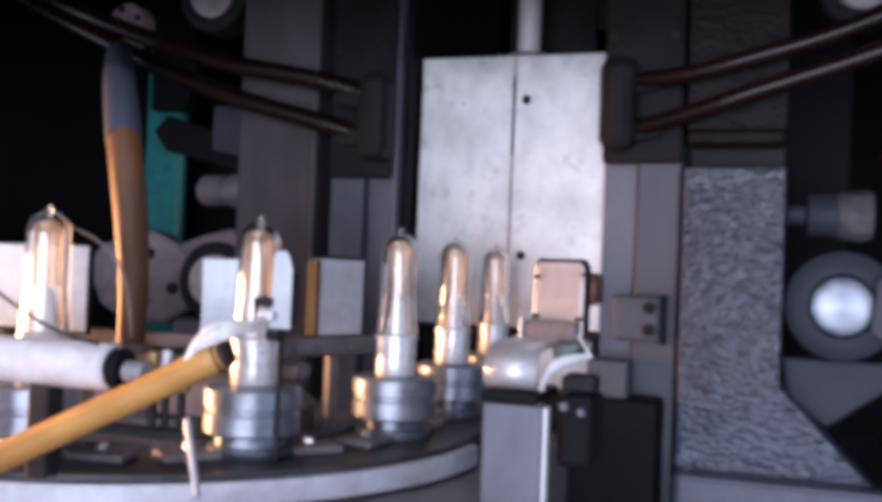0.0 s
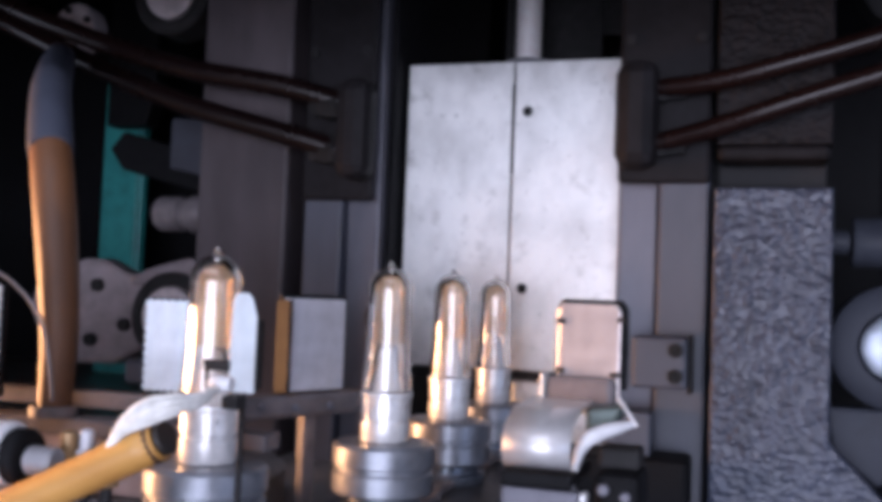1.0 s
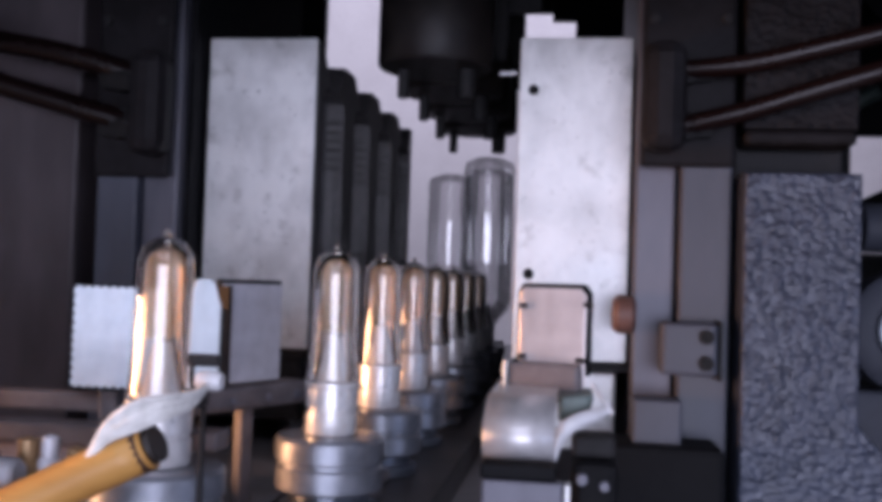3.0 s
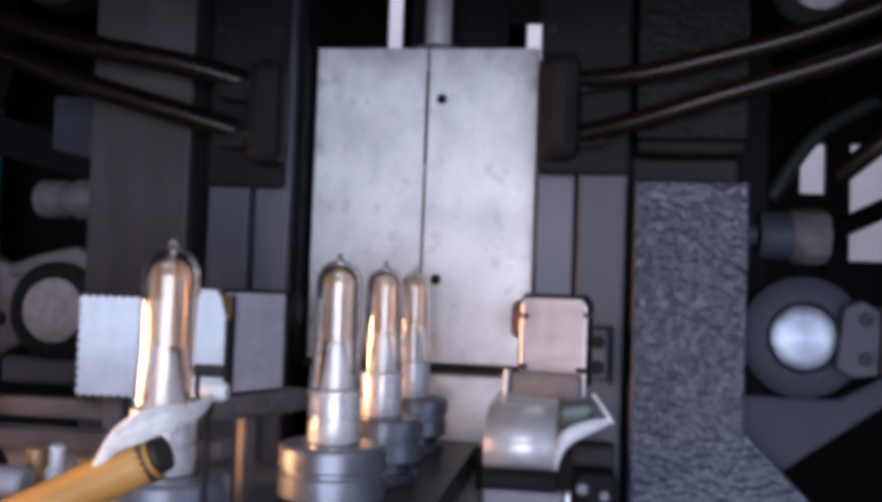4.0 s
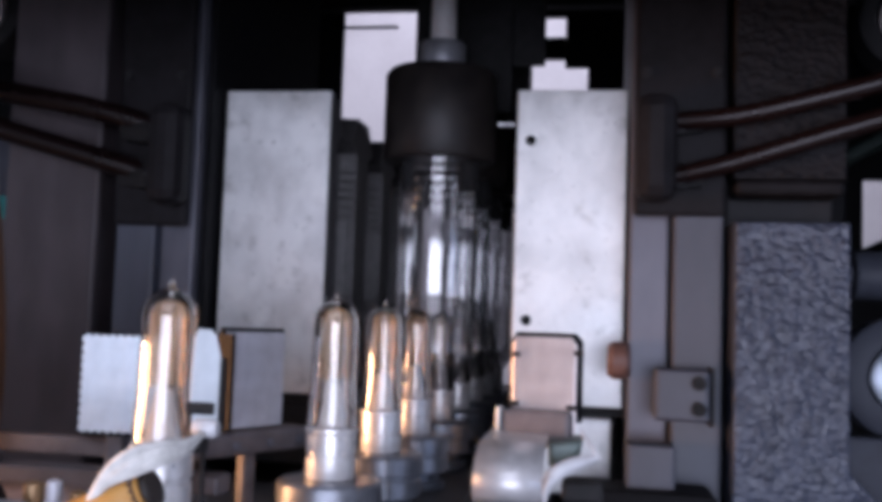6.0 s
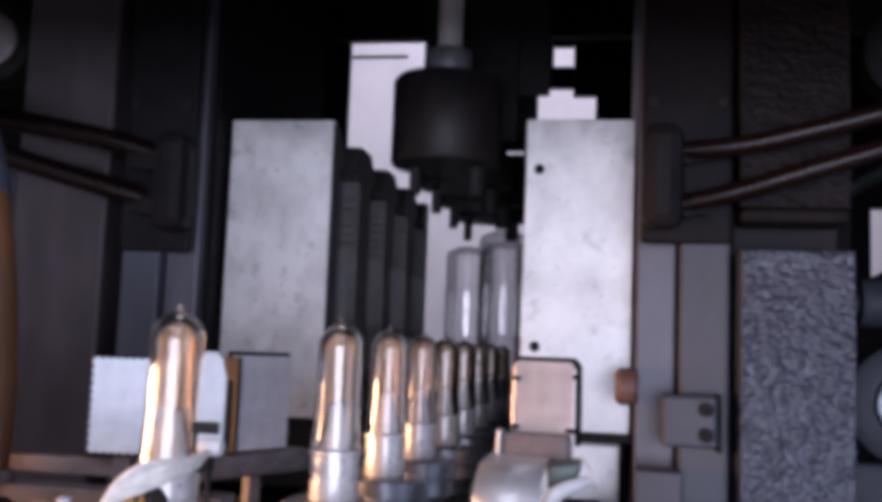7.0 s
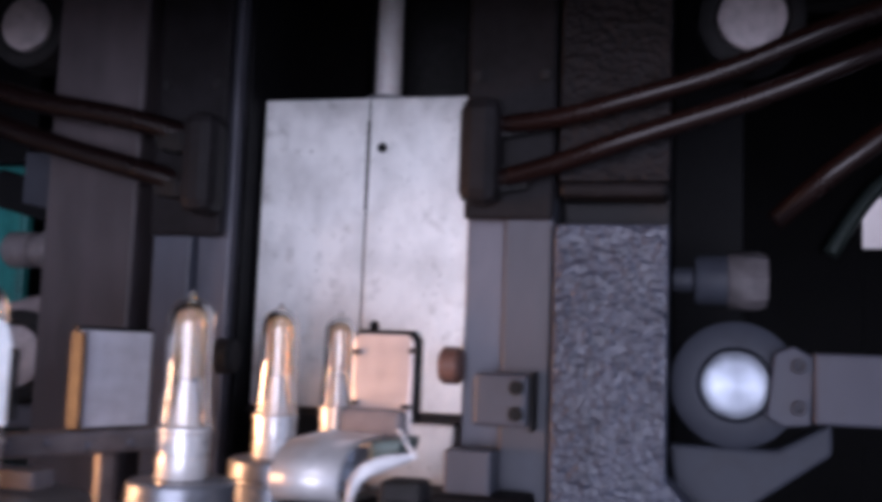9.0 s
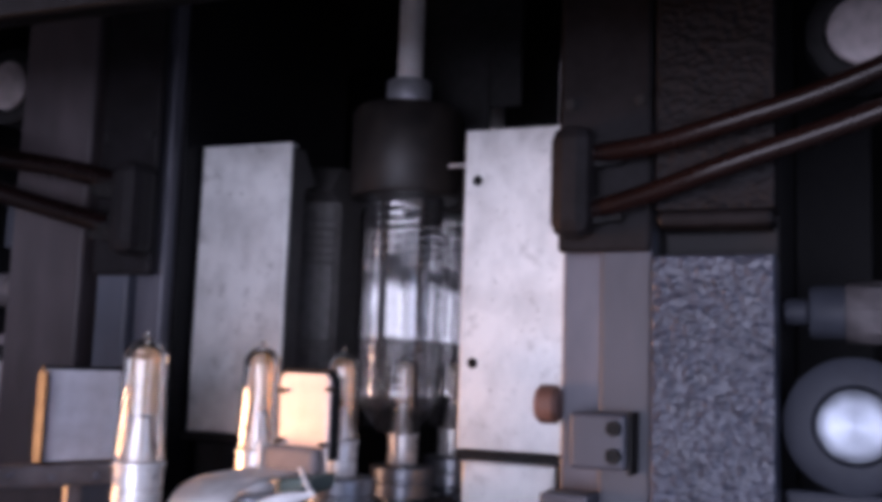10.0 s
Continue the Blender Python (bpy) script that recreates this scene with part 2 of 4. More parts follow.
def solid(name, bm, mat, label, category, group="", kind="", at=(0, 0, 0)):
    ob = part(name, bm, mat, None)
    ob.location = at
    return tagged(ob, label, category, group, kind)


def box(x0, x1, y0, y1, z0, z1, bevel=0.0015, bm=None):
    own = bmesh.new()
    bmesh.ops.create_cube(own, size=1)
    bmesh.ops.scale(own, vec=(x1 - x0, y1 - y0, z1 - z0), verts=own.verts)
    bmesh.ops.translate(own, vec=((x0 + x1) / 2, (y0 + y1) / 2, (z0 + z1) / 2), verts=own.verts)
    if bevel:
        bmesh.ops.bevel(own, geom=own.edges[:], offset=bevel, segments=2, affect="EDGES", profile=0.5)
    return joined(bm, own)


def joined(bm, own):
    if bm is None:
        return own
    me = bpy.data.meshes.new("tmp")
    own.to_mesh(me)
    own.free()
    bm.from_mesh(me)
    bpy.data.meshes.remove(me)
    return bm


def lathe(profile, n=32, a0=0.0, a1=360.0, axis="z", at=(0, 0, 0), bm=None):
    """A turned body: profile of (radius, height) about an axis through at."""
    own = bmesh.new()
    full = abs(a1 - a0) >= 360
    cols = n if full else n + 1
    rings = []
    for r, h in profile:
        ring = []
        for i in range(cols):
            a = radians(a0 + (a1 - a0) * i / n)
            c, s = r * math.cos(a), r * math.sin(a)
            p = {"z": (c, s, h), "y": (c, -h, s), "x": (h, c, s)}[axis]
            ring.append(own.verts.new((p[0] + at[0], p[1] + at[1], p[2] + at[2])))
        rings.append(ring)
    for ra, rb in zip(rings, rings[1:]):
        for i in range(n if full else n):
            j = (i + 1) % cols
            if full or i + 1 < cols:
                own.faces.new((ra[i], ra[j], rb[j], rb[i]))
    bmesh.ops.remove_doubles(own, verts=own.verts, dist=1e-6)
    bmesh.ops.recalc_face_normals(own, faces=own.faces)
    for f in own.faces:
        f.smooth = True
    for e in own.edges:
        if len(e.link_faces) == 2 and e.calc_face_angle() > radians(40):
            e.smooth = False
    return joined(bm, own)


def disc(r, h, c=0.001):
    """The profile of a short round body with softened edges."""
    return [(0, 0), (r - c, 0), (r, c), (r, h - c), (r - c, h), (0, h)]


def tube(points, radius, n=12, steps=8, bm=None):
    """A round tube along a smooth line through the points."""
    pts = [Vector(p) for p in points]
    line = []
    for i in range(len(pts) - 1):
        p0, p1, p2, p3 = pts[max(i - 1, 0)], pts[i], pts[i + 1], pts[min(i + 2, len(pts) - 1)]
        for k in range(steps):
            t = k / steps
            line.append(0.5 * (2 * p1 + (p2 - p0) * t + (2 * p0 - 5 * p1 + 4 * p2 - p3) * t * t + (3 * p1 - p0 - 3 * p2 + p3) * t ** 3))
    line.append(pts[-1])
    own = bmesh.new()
    rings, side = [], None
    for i, p in enumerate(line):
        d = (line[min(i + 1, len(line) - 1)] - line[max(i - 1, 0)]).normalized()
        u = d.orthogonal() if side is None else side - d * side.dot(d)
        u.normalize()
        side, v = u, d.cross(u)
        rr = radius(i / (len(line) - 1)) if callable(radius) else radius
        rings.append([own.verts.new(p + rr * (math.cos(a) * u + math.sin(a) * v)) for a in [2 * math.pi * k / n for k in range(n)]])
    for a, b in zip(rings, rings[1:]):
        for k in range(n):
            own.faces.new((a[k], a[(k + 1) % n], b[(k + 1) % n], b[k]))
    own.faces.new(rings[0]), own.faces.new(rings[-1])
    bmesh.ops.recalc_face_normals(own, faces=own.faces)
    for f in own.faces:
        f.smooth = len(f.verts) == 4
    return joined(bm, own)


def prism(outline, y0, y1, bevel=0.0015, bm=None):
    """An outline in x and z, pulled from y0 to y1."""
    own = bmesh.new()
    a = [own.verts.new((x, y0, z)) for x, z in outline]
    b = [own.verts.new((x, y1, z)) for x, z in outline]
    own.faces.new(a), own.faces.new(b[::-1])
    for i in range(len(a)):
        j = (i + 1) % len(a)
        own.faces.new((a[i], b[i], b[j], a[j]))
    bmesh.ops.recalc_face_normals(own, faces=own.faces)
    if bevel:
        bmesh.ops.bevel(own, geom=own.edges[:], offset=bevel, segments=2, affect="EDGES", profile=0.5)
    return joined(bm, own)


# ---- the hall ----
def wall(name, b, label):
    return solid(name, box(*b, bevel=0), LIGHTWALL if name == "wall_north" else HALLWALL, label, "wall", kind="structure")


solid("floor", box(-3.2, 3.2, -3.2, 4.8, -0.2, 0.0, 0), CONCRETE, "worn grey concrete hall floor", "floor", kind="structure")
solid("ceiling", box(-3.2, 3.2, -3.2, 4.8, 3.6, 3.75, 0), HALLWALL, "plain grey hall ceiling", "ceiling", kind="structure")
wall("wall_north", (-3.2, 3.2, 4.6, 4.8, 0.0, 3.6), "bright white painted hall wall behind the machine")


def pierced(name, along, x0, x1, a0, a1, b0, b1, label):
    """A wall 0.2 m thick with one window opening from a0 to a1 along it and from b0 to b1 in height."""
    lo, hi = (-3.2, 3.2) if along == "x" else (-3.0, 4.6)
    bm = None
    for p, q, z0, z1 in ((lo, a0, 0, 3.6), (a1, hi, 0, 3.6), (a0, a1, 0, b0), (a0, a1, b1, 3.6)):
        c = (p, q, x0, x1, z0, z1) if along == "x" else (x0, x1, p, q, z0, z1)
        bm = box(*c, bevel=0, bm=bm)
    return solid(name, bm, HALLWALL, label, "wall", kind="structure")


# Unseen window frames, added round the lamps that light the machine.
def hall_window(name, along, x0, x1, a0, a1, b0, b1):
    w = thing(name, "unseen hall window with white metal frame, added for a lamp", "window", ((a0 + a1) / 2, x0, b0) if along == "x" else (x0, (a0 + a1) / 2, b0), kind="structure")
    inv = Matrix.Translation(w.location).inverted()
    for p, q, z0, z1 in ((a0 + .002, a0 + .04, b0 + .002, b1 - .002), (a1 - .04, a1 - .002, b0 + .002, b1 - .002), (a0 + .041, a1 - .041, b0 + .002, b0 + .04), (a0 + .041, a1 - .041, b1 - .04, b1 - .002)):
        c = (p, q, x0, x1, z0, z1) if along == "x" else (x0, x1, p, q, z0, z1)
        part("window_frame", box(*c, bevel=.003), WHITE, w, at=inv)


pierced("wall_west", "y", -3.2, -3.0, -2.0, -0.6, 0.65, 1.55, "grey painted hall side wall with an added, unseen window")
pierced("wall_east", "y", 3.0, 3.2, -2.1, -0.7, 0.65, 1.55, "grey painted hall side wall with an added, unseen window")
pierced("wall_south", "x", -3.2, -3.0, -0.7, 1.7, 0.41, 1.45, "grey painted hall wall with an added, unseen wide window opposite the machine")
hall_window("window_1", "x", -3.12, -3.07, -0.7, 1.7, 0.41, 1.45)
hall_window("window_2", "y", -3.12, -3.07, -2.0, -0.6, 0.65, 1.55)
hall_window("window_3", "y", 3.07, 3.12, -2.1, -0.7, 0.65, 1.55)


def ceiling_light(at, sx, sy, drop):
    """Unseen lamp housing added under the ceiling; its light leaves through the open underside."""
    t = thing("ceiling_light", "unseen white sheet metal lamp housing added under the hall ceiling", "lamp", (at[0], at[1], 3.6), "ceiling lights")
    part("housing", box(-sx / 2, sx / 2, -sy / 2, sy / 2, -drop, -.002, .006), WHITE, t)


ceiling_light((0.2, -2.4), 3.0, 0.3, 0.10)
ceiling_light((-0.3, 2.7), 3.0, 0.3, 0.12)

# ---- constants of the machine ----
P = 0.11            # pitch of the carriers
R = 0.18            # radius of the corner bend
BEND = 0.02         # where the bend runs out into the straight row
FAR = 0.82          # where the row behind the mould bends away
NECK_Z = 1.012      # where a preform stands on its carrier
SEAM = -0.0065       # parting plane of the mould
MY0, MY1 = 0.283, 0.725
MZ0, MZ1 = 1.031, 1.275
CAVITIES = [0.33 + P * i for i in range(4)]
OPEN_L, OPEN_R = -0.086, 0.072


def profile_radius(z):
    """The bottle's outer radius at a height; neck down, base up."""
    knots = [(1.012, .0125), (1.033, .0125), (1.040, .0165), (1.056, .0300), (1.066, .0335), (1.230, .0335), (1.239, .0310), (1.245, .0180)]
    for (za, ra), (zb, rb) in zip(knots, knots[1:]):
        if z <= zb:
            r = ra + (rb - ra) * max(0, (z - za)) / (zb - za)
            break
    else:
        r = 0.0
    if 1.074 < z < 1.112 or 1.180 < z < 1.226:
        r -= 0.0007 * (0.5 + 0.5 * math.cos((z - 1.08) * 2 * math.pi / 0.0078))
    return r


def zlevels(z0, z1, step=0.0014):
    n = int((z1 - z0) / step)
    return [z0 + (z1 - z0) * i / n for i in range(n + 1)]


# ---- the mould ----
def mould_block(sign, yc, name, parent):
    """One cavity block: inner face with half a ribbed bottle cut into it, closed by a back and top."""
    bm = bmesh.new()
    half = P / 2 - 0.0002
    reach = 0.0355
    face_x, back_x = SEAM + sign * 0.0006, SEAM + sign * 0.074
    zs = [MZ0 + 0.001] + zlevels(1.034, 1.246) + [MZ1 - 0.003]
    n = 14
    grid = []
    for z in zs:
        r = max(profile_radius(z) + 0.0016, 0.0135) if z < 1.2462 else 0.0355
        row = [bm.verts.new((back_x, yc - half, z)), bm.verts.new((face_x, yc - half, z))]
        for k in range(n + 1):
            a = math.pi * k / n
            row.append(bm.verts.new((face_x + sign * r * math.sin(a), yc - r * math.cos(a), z)))
        row += [bm.verts.new((face_x, yc + half, z)), bm.verts.new((back_x, yc + half, z))]
        grid.append(row)
    for a, b in zip(grid, grid[1:]):
        for k in range(len(a) - 1):
            bm.faces.new((a[k], a[k + 1], b[k + 1], b[k]))
        bm.faces.new((a[-1], a[0], b[0], b[-1]))
    bm.faces.new(grid[0]), bm.faces.new(grid[-1])
    bmesh.ops.recalc_face_normals(bm, faces=bm.faces)
    return part(name, bm, CAVITY, parent)


def mould_half(sign):
    t = thing("mould_half", "blow mould half with scuffed pale aluminium plate and two bolt holes"
              if sign > 0 else "blow mould half with scuffed pale aluminium front plate beside brown column", "mould", (SEAM + sign * 0.045, MY0, MZ0), "mould halves")
    inv = Matrix.Translation(t.location).inverted()
    outer = 0.079 if sign > 0 else -0.095
    xa, xb = sorted((SEAM + sign * 0.0008, outer))
    made = [part("front_plate", box(xa, xb, MY0, MY0 + 0.012, MZ0, MZ1, 0.0008), ALU, t)]
    for yc in CAVITIES:
        made.append(mould_block(sign, yc + 0.012, "cavity_block", t))
    xa, xb = sorted((SEAM + sign * 0.075, outer))
    made.append(part("backing_plate", box(xa, xb, MY0 + 0.0125, MY1, MZ0 + 0.002, MZ1 - 0.004, 0.001), DARK, t))
    xa, xb = sorted((SEAM + sign * 0.0015, outer + sign * 0.003))
    made.append(part("wear_strip", box(xa, xb, MY0 - 0.002, MY1, MZ0 - 0.007, MZ0 - 0.001, 0.0008), DARK, t))
    if sign > 0:
        for z in (1.235, 1.095):
            made.append(part("bolt_hole", lathe(disc(0.0042, 0.002, 0.0005), 20, axis="y", at=(0.005, MY0 + 0.0014, z)), BLACK, t, "dark bolt hole"))
        made.append(part("latch_pin", lathe(disc(0.0022, 0.014, 0.0005), 12, axis="x", at=(-0.022, MY0 + 0.006, 1.249)), STEEL, t))
        made.append(part("neck_block", box(0.000, 0.072, MY0 - 0.004, MY1, 0.965, MZ0 - 0.0075, 0.0025), ALU, t, "pale neck block"))
    else:
        made.append(part("neck_block", box(-0.088, SEAM - 0.006, MY0 + 0.004, MY1, 0.975, MZ0 - 0.0075, 0.0025), DARK, t))
    for o in made:
        o.matrix_basis = inv
    return t


# ---- the clamp platens ----
def roller(parent, x, y, z, r_pin, r_ring, dull=False, flat=False):
    # Dull pivots get a dark ring in place of the gap round the pin.
    ring = part("pivot_ring", lathe([(r_pin + .0015, 0), (r_pin + .0015, .012), (r_pin + .003, .0135), (r_ring - .003, .0125), (r_ring, .010), (r_ring, -.02), (r_pin + .0015, -.02)],
                                    56, axis="y", at=(x, y, z)), DARK if dull else CHARCOAL, parent, "dark ring added for the gap round the pin" if dull else "grey painted pivot ring")
    part("pivot_pin", lathe([(0, .0151), (r_pin * .3, .0151), (r_pin * .6, .0151), (r_pin - .002, .0149), (r_pin, .0135), (r_pin, -.01), (0, -.01)],
                            56, axis="y", at=(x, y, z)), PALE if dull else TURNED, parent, "turned bright pivot pin")
    if flat:
        plate = part("keeper_plate", prism([(x + .019, z - .02), (x + .030, z - .026), (x + .047, z - .024), (x + .049, z + .02), (x + .036, z + .027), (x + .024, z + .022)],
                                           y - 0.024, y - 0.017), GREY, parent, "grey keeper plate with two screws")
        for dz in (-0.013, 0.014):
            part("screw", lathe([(0, 0), (.0016, 0), (.0018, .004), (.0042, .0045), (.0048, .0035), (.0048, 0)], 16, axis="y", at=(x + .039, y - 0.0242, z + dz)), CHARCOAL, plate)
        part("link_bar", box(x + .048, x + .125, y - .03, y - .012, z - .023, z + .023, .002), GREY, parent, "grey steel link bar")
    return ring


def rough_casting(z0, z1, front, flare):
    """A stretch of the right casting with the uneven skin of a sand casting on its front; it may flare towards its foot."""
    bm = bmesh.new()
    edge = lambda z: .2268 if z > 1.0 or not flare else .2268 + (1.0 - z) * .98 if z > .925 else .30 + (.925 - z) * .6
    nz, nx = int((z1 - z0) / .0007), 100
    rows = []
    for j in range(nz + 1):
        z = z0 + (z1 - z0) * j / nz
        row = []
        for i in range(nx + 1):
            x = .151 + (edge(z) - .151) * i / nx
            p = Vector((x * .8, front, z))
            h = -.0009 * noise.noise(p * 230, noise_basis="VORONOI_F1") - .0004 * noise.noise(p * 520, noise_basis="VORONOI_F1")
            h += .0006 * noise.noise(p * 75) + .0010
            rim = min(i, nx - i, nz - j) / 3
            row.append(bm.verts.new((x, front - h * min(1, .3 + rim) + (.003 if rim < .3 else 0), z)))
        rows.append(row)
    for a, b in zip(rows, rows[1:]):
        for k in range(nx):
            bm.faces.new((a[k], a[k + 1], b[k + 1], b[k]))
    border = [r[0] for r in rows] + rows[-1][1:] + [r[-1] for r in rows[-2::-1]] + rows[0][-2:0:-1]
    back = [bm.verts.new((v.co.x, .262, v.co.z)) for v in border]
    n = len(border)
    for k in range(n):
        bm.faces.new((border[k], border[(k + 1) % n], back[(k + 1) % n], back[k]))
    bmesh.ops.recalc_face_normals(bm, faces=bm.faces)
    for f in bm.faces:
        f.smooth = abs(f.normal.y) > .3
    return bm


def clamp_platen(sign):
    right = sign > 0
    label = ("blue-grey cast iron clamp platen with pitted casting and brown tubes" if right else
             "brown and grey clamp platen with dark cooling tubes")
    base = (0.15, 0.30, 0.80) if right else (-0.17, 0.30, 0.80)
    t = thing("clamp_platen", label, "clamp platen", base, "clamp platens")
    if right:
        part("guide_column", box(.0815, .1105, .256, .55, .80, 1.50, .002), GREY2, t)
        part("face_column", box(.112, .147, .240, .55, .80, 1.50, .002), COLUMN, t)
        # Black strip in the column gap: its shade put into the colour.
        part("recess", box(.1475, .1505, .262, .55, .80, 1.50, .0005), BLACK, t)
        # the casting flares towards its foot
        part("casting", rough_casting(.86, 1.167, .2145, True), CAST, t, "pitted blue-grey casting")
        # Same casting as below; its shade sits in the near-black colour.
        part("upper_casting", rough_casting(1.198, 1.50, .226, False), UPPER_SHADE, t, "pitted upper casting, shade put into its near-black colour")
        part("ledge", box(.152, .2258, .2235, .2615, 1.187, 1.1975, .004), UPPER_SHADE, t)
        part("base_flange", box(.1515, .42, .185, .2105, .80, .934, .006), CAST, t, "blue-grey base flange")
        part("rear_web", box(.151, .226, .266, .55, .80, 1.52, .002), DARK, t)
        # Black sheet added in place of the deep dark hollow behind the pivots.
        part("rear_cheek", box(.2265, .29, .50, .55, .80, 1.52, .002), BLACK, t)
        part("foot_block", box(.05, .1395, .19, .245, .80, .984, .004), BLACK, t, "black foot block")
        br = part("bracket", box(.099, .136, .213, .238, 1.029, 1.0645, .0025), COLUMN, t, "grey stop bracket with two bolts")
        for z in (1.038, 1.0555):
            part("bolt", lathe([(0, .004), (.0018, .004), (.002, .0055), (.0045, .0055), (.005, .004), (.005, 0)], 16, axis="y", at=(.1285, .2128, z)), DARK, br)
        # Dark strip that draws the bracket's shadow on the column.
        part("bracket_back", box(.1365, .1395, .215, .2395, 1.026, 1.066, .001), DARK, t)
        part("lower_block", box(.081, .1135, .208, .2395, .972, 1.0125, .002), COLUMN, t)
        part("buffer", lathe(disc(.0135, .016, .003), 24, axis="x", at=(.0675, .247, 1.068)), REDDISH, t, "red-brown rubber buffer")
        roller(t, .271, .262, 1.063, .0228, .0425, flat=True)
        part("support_arm", prism([(.228, 1.02), (.30, 1.02), (.335, 1.04), (.335, 1.018), (.262, .965), (.232, .99)], .268, .29, .003), CHARCOAL, t)
        part("barrel", lathe([(0, 0), (.0165, 0), (.0180, .002), (.0180, .022), (0, .022)], 32, axis="x", at=(.2445, .285, 1.136)), CHARCOAL, t, "dark steel barrel")
        part("barrel_end", lathe([(0, .0222), (.0192, .0222), (.0205, .024), (.0208, .043), (.0185, .049), (.006, .049), (.005, .046), (0, .046)], 8, axis="x", at=(.2445, .285, 1.136)), LIGHTENED_STEEL, t, "worn grey barrel end")
        part("barrel_pin", lathe(disc(.009, .016, .002), 20, axis="x", at=(.228, .285, 1.136)), CHARCOAL, t)
        roller(t, .281, .275, 1.322, .0235, .037, dull=True)
        # Plate added over the columns so that their upper half looks shaded.
        cover = part("cover_plate", box(.083, .1475, .2325, .2395, 1.172, 1.50, .003), UPPER_SHADE, t, "near-black plate added to darken the upper columns")
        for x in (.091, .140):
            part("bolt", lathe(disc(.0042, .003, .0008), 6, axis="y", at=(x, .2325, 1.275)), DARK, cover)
        man = part("manifold", box(.0825, .112, .206, .232, 1.180, 1.256, .010), UPPER_SHADE, t, "dark cooling manifold")
        for z in (1.2455, 1.192):
            part("fitting", lathe(disc(.0032, .012, .001), 12, axis="y", at=(.0975 if z > 1.2 else .086, .228, z)), STEEL if z > 1.2 else DARK, man)
        for z in (1.2375, 1.1985):
            part("union_nut", lathe([(.0, -.002), (.0085, -.002), (.0105, .0), (.0105, .011), (.0090, .013), (.0090, .020), (.0082, .024), (.0, .024)], 6, axis="x", at=(.106, .2235, z)), DARK, man)
        for k, pts in enumerate(([(.104, .222, 1.237), (.150, .212, 1.239), (.20, .204, 1.249), (.262, .2, 1.266), (.34, .2, 1.297), (.45, .22, 1.34)],
                                 [(.104, .222, 1.197), (.150, .211, 1.207), (.20, .202, 1.222), (.285, .2, 1.249), (.35, .2, 1.275), (.45, .23, 1.32)],
                                 [(.30, .29, 1.18), (.34, .27, 1.215), (.40, .27, 1.26)])):
            part("cooling_tube", tube(pts, .0070 if k < 2 else .008), COPPER, t, "glossy brown cooling tube")
    else:
        part("brown_column", box(-.258, -.178, .235, .55, .80, 1.50, .003), BROWN, t, "brown-grey painted column")
        # Shade between the columns, as a black strip.
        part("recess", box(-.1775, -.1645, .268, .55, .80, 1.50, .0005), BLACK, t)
        part("face_column", box(-.164, -.132, .240, .55, .80, 1.50, .002), COLUMN, t)
        part("guide_column", box(-.1315, -.104, .250, .55, .80, 1.50, .002), GREY2, t)
        # Black strip for the shade beside the mould.
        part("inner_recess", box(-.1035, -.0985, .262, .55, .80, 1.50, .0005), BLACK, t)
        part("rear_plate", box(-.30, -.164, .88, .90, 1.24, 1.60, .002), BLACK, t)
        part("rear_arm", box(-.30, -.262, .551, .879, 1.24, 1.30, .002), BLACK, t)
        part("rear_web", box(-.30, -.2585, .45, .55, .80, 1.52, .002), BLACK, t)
        roller(t, -.2965, .275, 1.060, .0255, .0385, dull=True)
        part("knuckle", prism([(-.345, 1.085), (-.262, 1.085), (-.262, 1.098), (-.285, 1.112), (-.318, 1.104), (-.345, 1.094)], .272, .31, .004), MAUVE, t, "grey knuckle casting")
        link = part("link_plate", prism([(-.47 + .075 * (1 - math.cos(k * math.pi / 9)) * .9, 1.062 + .042 * math.sin(k * math.pi / 9) + (.006 if k % 3 else 0)) for k in range(10)]
                                        + [(-.345, 1.03), (-.375, 1.014), (-.42, 1.012), (-.455, 1.03)], .300, .325, .004), MAUVE, t, "grey machined link plate with bolts")
        for x, z in ((-.365, 1.05), (-.395, 1.085), (-.40, 1.035)):
            part("bolt", lathe([(0, .003), (.0022, .003), (.0026, .0055), (.0055, .0055), (.006, .004), (.006, 0)], 16, axis="y", at=(x, .2998, z)), DARK, link)
        part("side_bracket", prism([(-0.3180, 1.1908), (-.2605, 1.1788), (-.2605, 1.2336), (-0.3180, 1.2356)], .285, .30, .002), CHARCOAL, t, "charcoal side bracket")
        part("knuckle_foot", box(-.345, -.262, .272, .31, 1.0, 1.022, .004), GREY2, t)
        part("barrel", lathe([(0, 0), (.013, 0), (.0155, .003), (.0155, .024), (.013, .026), (.013, .031), (.0165, .034), (.0165, .057), (.0145, .06), (0, .06)], 32, axis="x", at=(-.325, .285, 1.15)), LIGHTENED_STEEL, t, "dull steel barrel")
        roller(t, -.318, .285, 1.345, .0235, .037, dull=True)
        flange = part("flange", lathe([(0, .004), (.010, .004), (.011, .008), (.021, .008), (.0225, .006), (.0225, -.012), (0, -.012)], 36, axis="y", at=(-.432, .30, 1.325)), PALE, t, "pale worn flange")
        for a in (20, 110, 200, 290):
            part("bolt", lathe(disc(.0036, .004, .0008), 6, axis="y", at=(-.432 + .016 * math.cos(radians(a)), .2921, 1.325 + .016 * math.sin(radians(a)))), DARK, flange)
        part("buffer", lathe(disc(.0135, .016, .003), 24, axis="x", at=(-.105, .240, 1.068)), DARK, t)
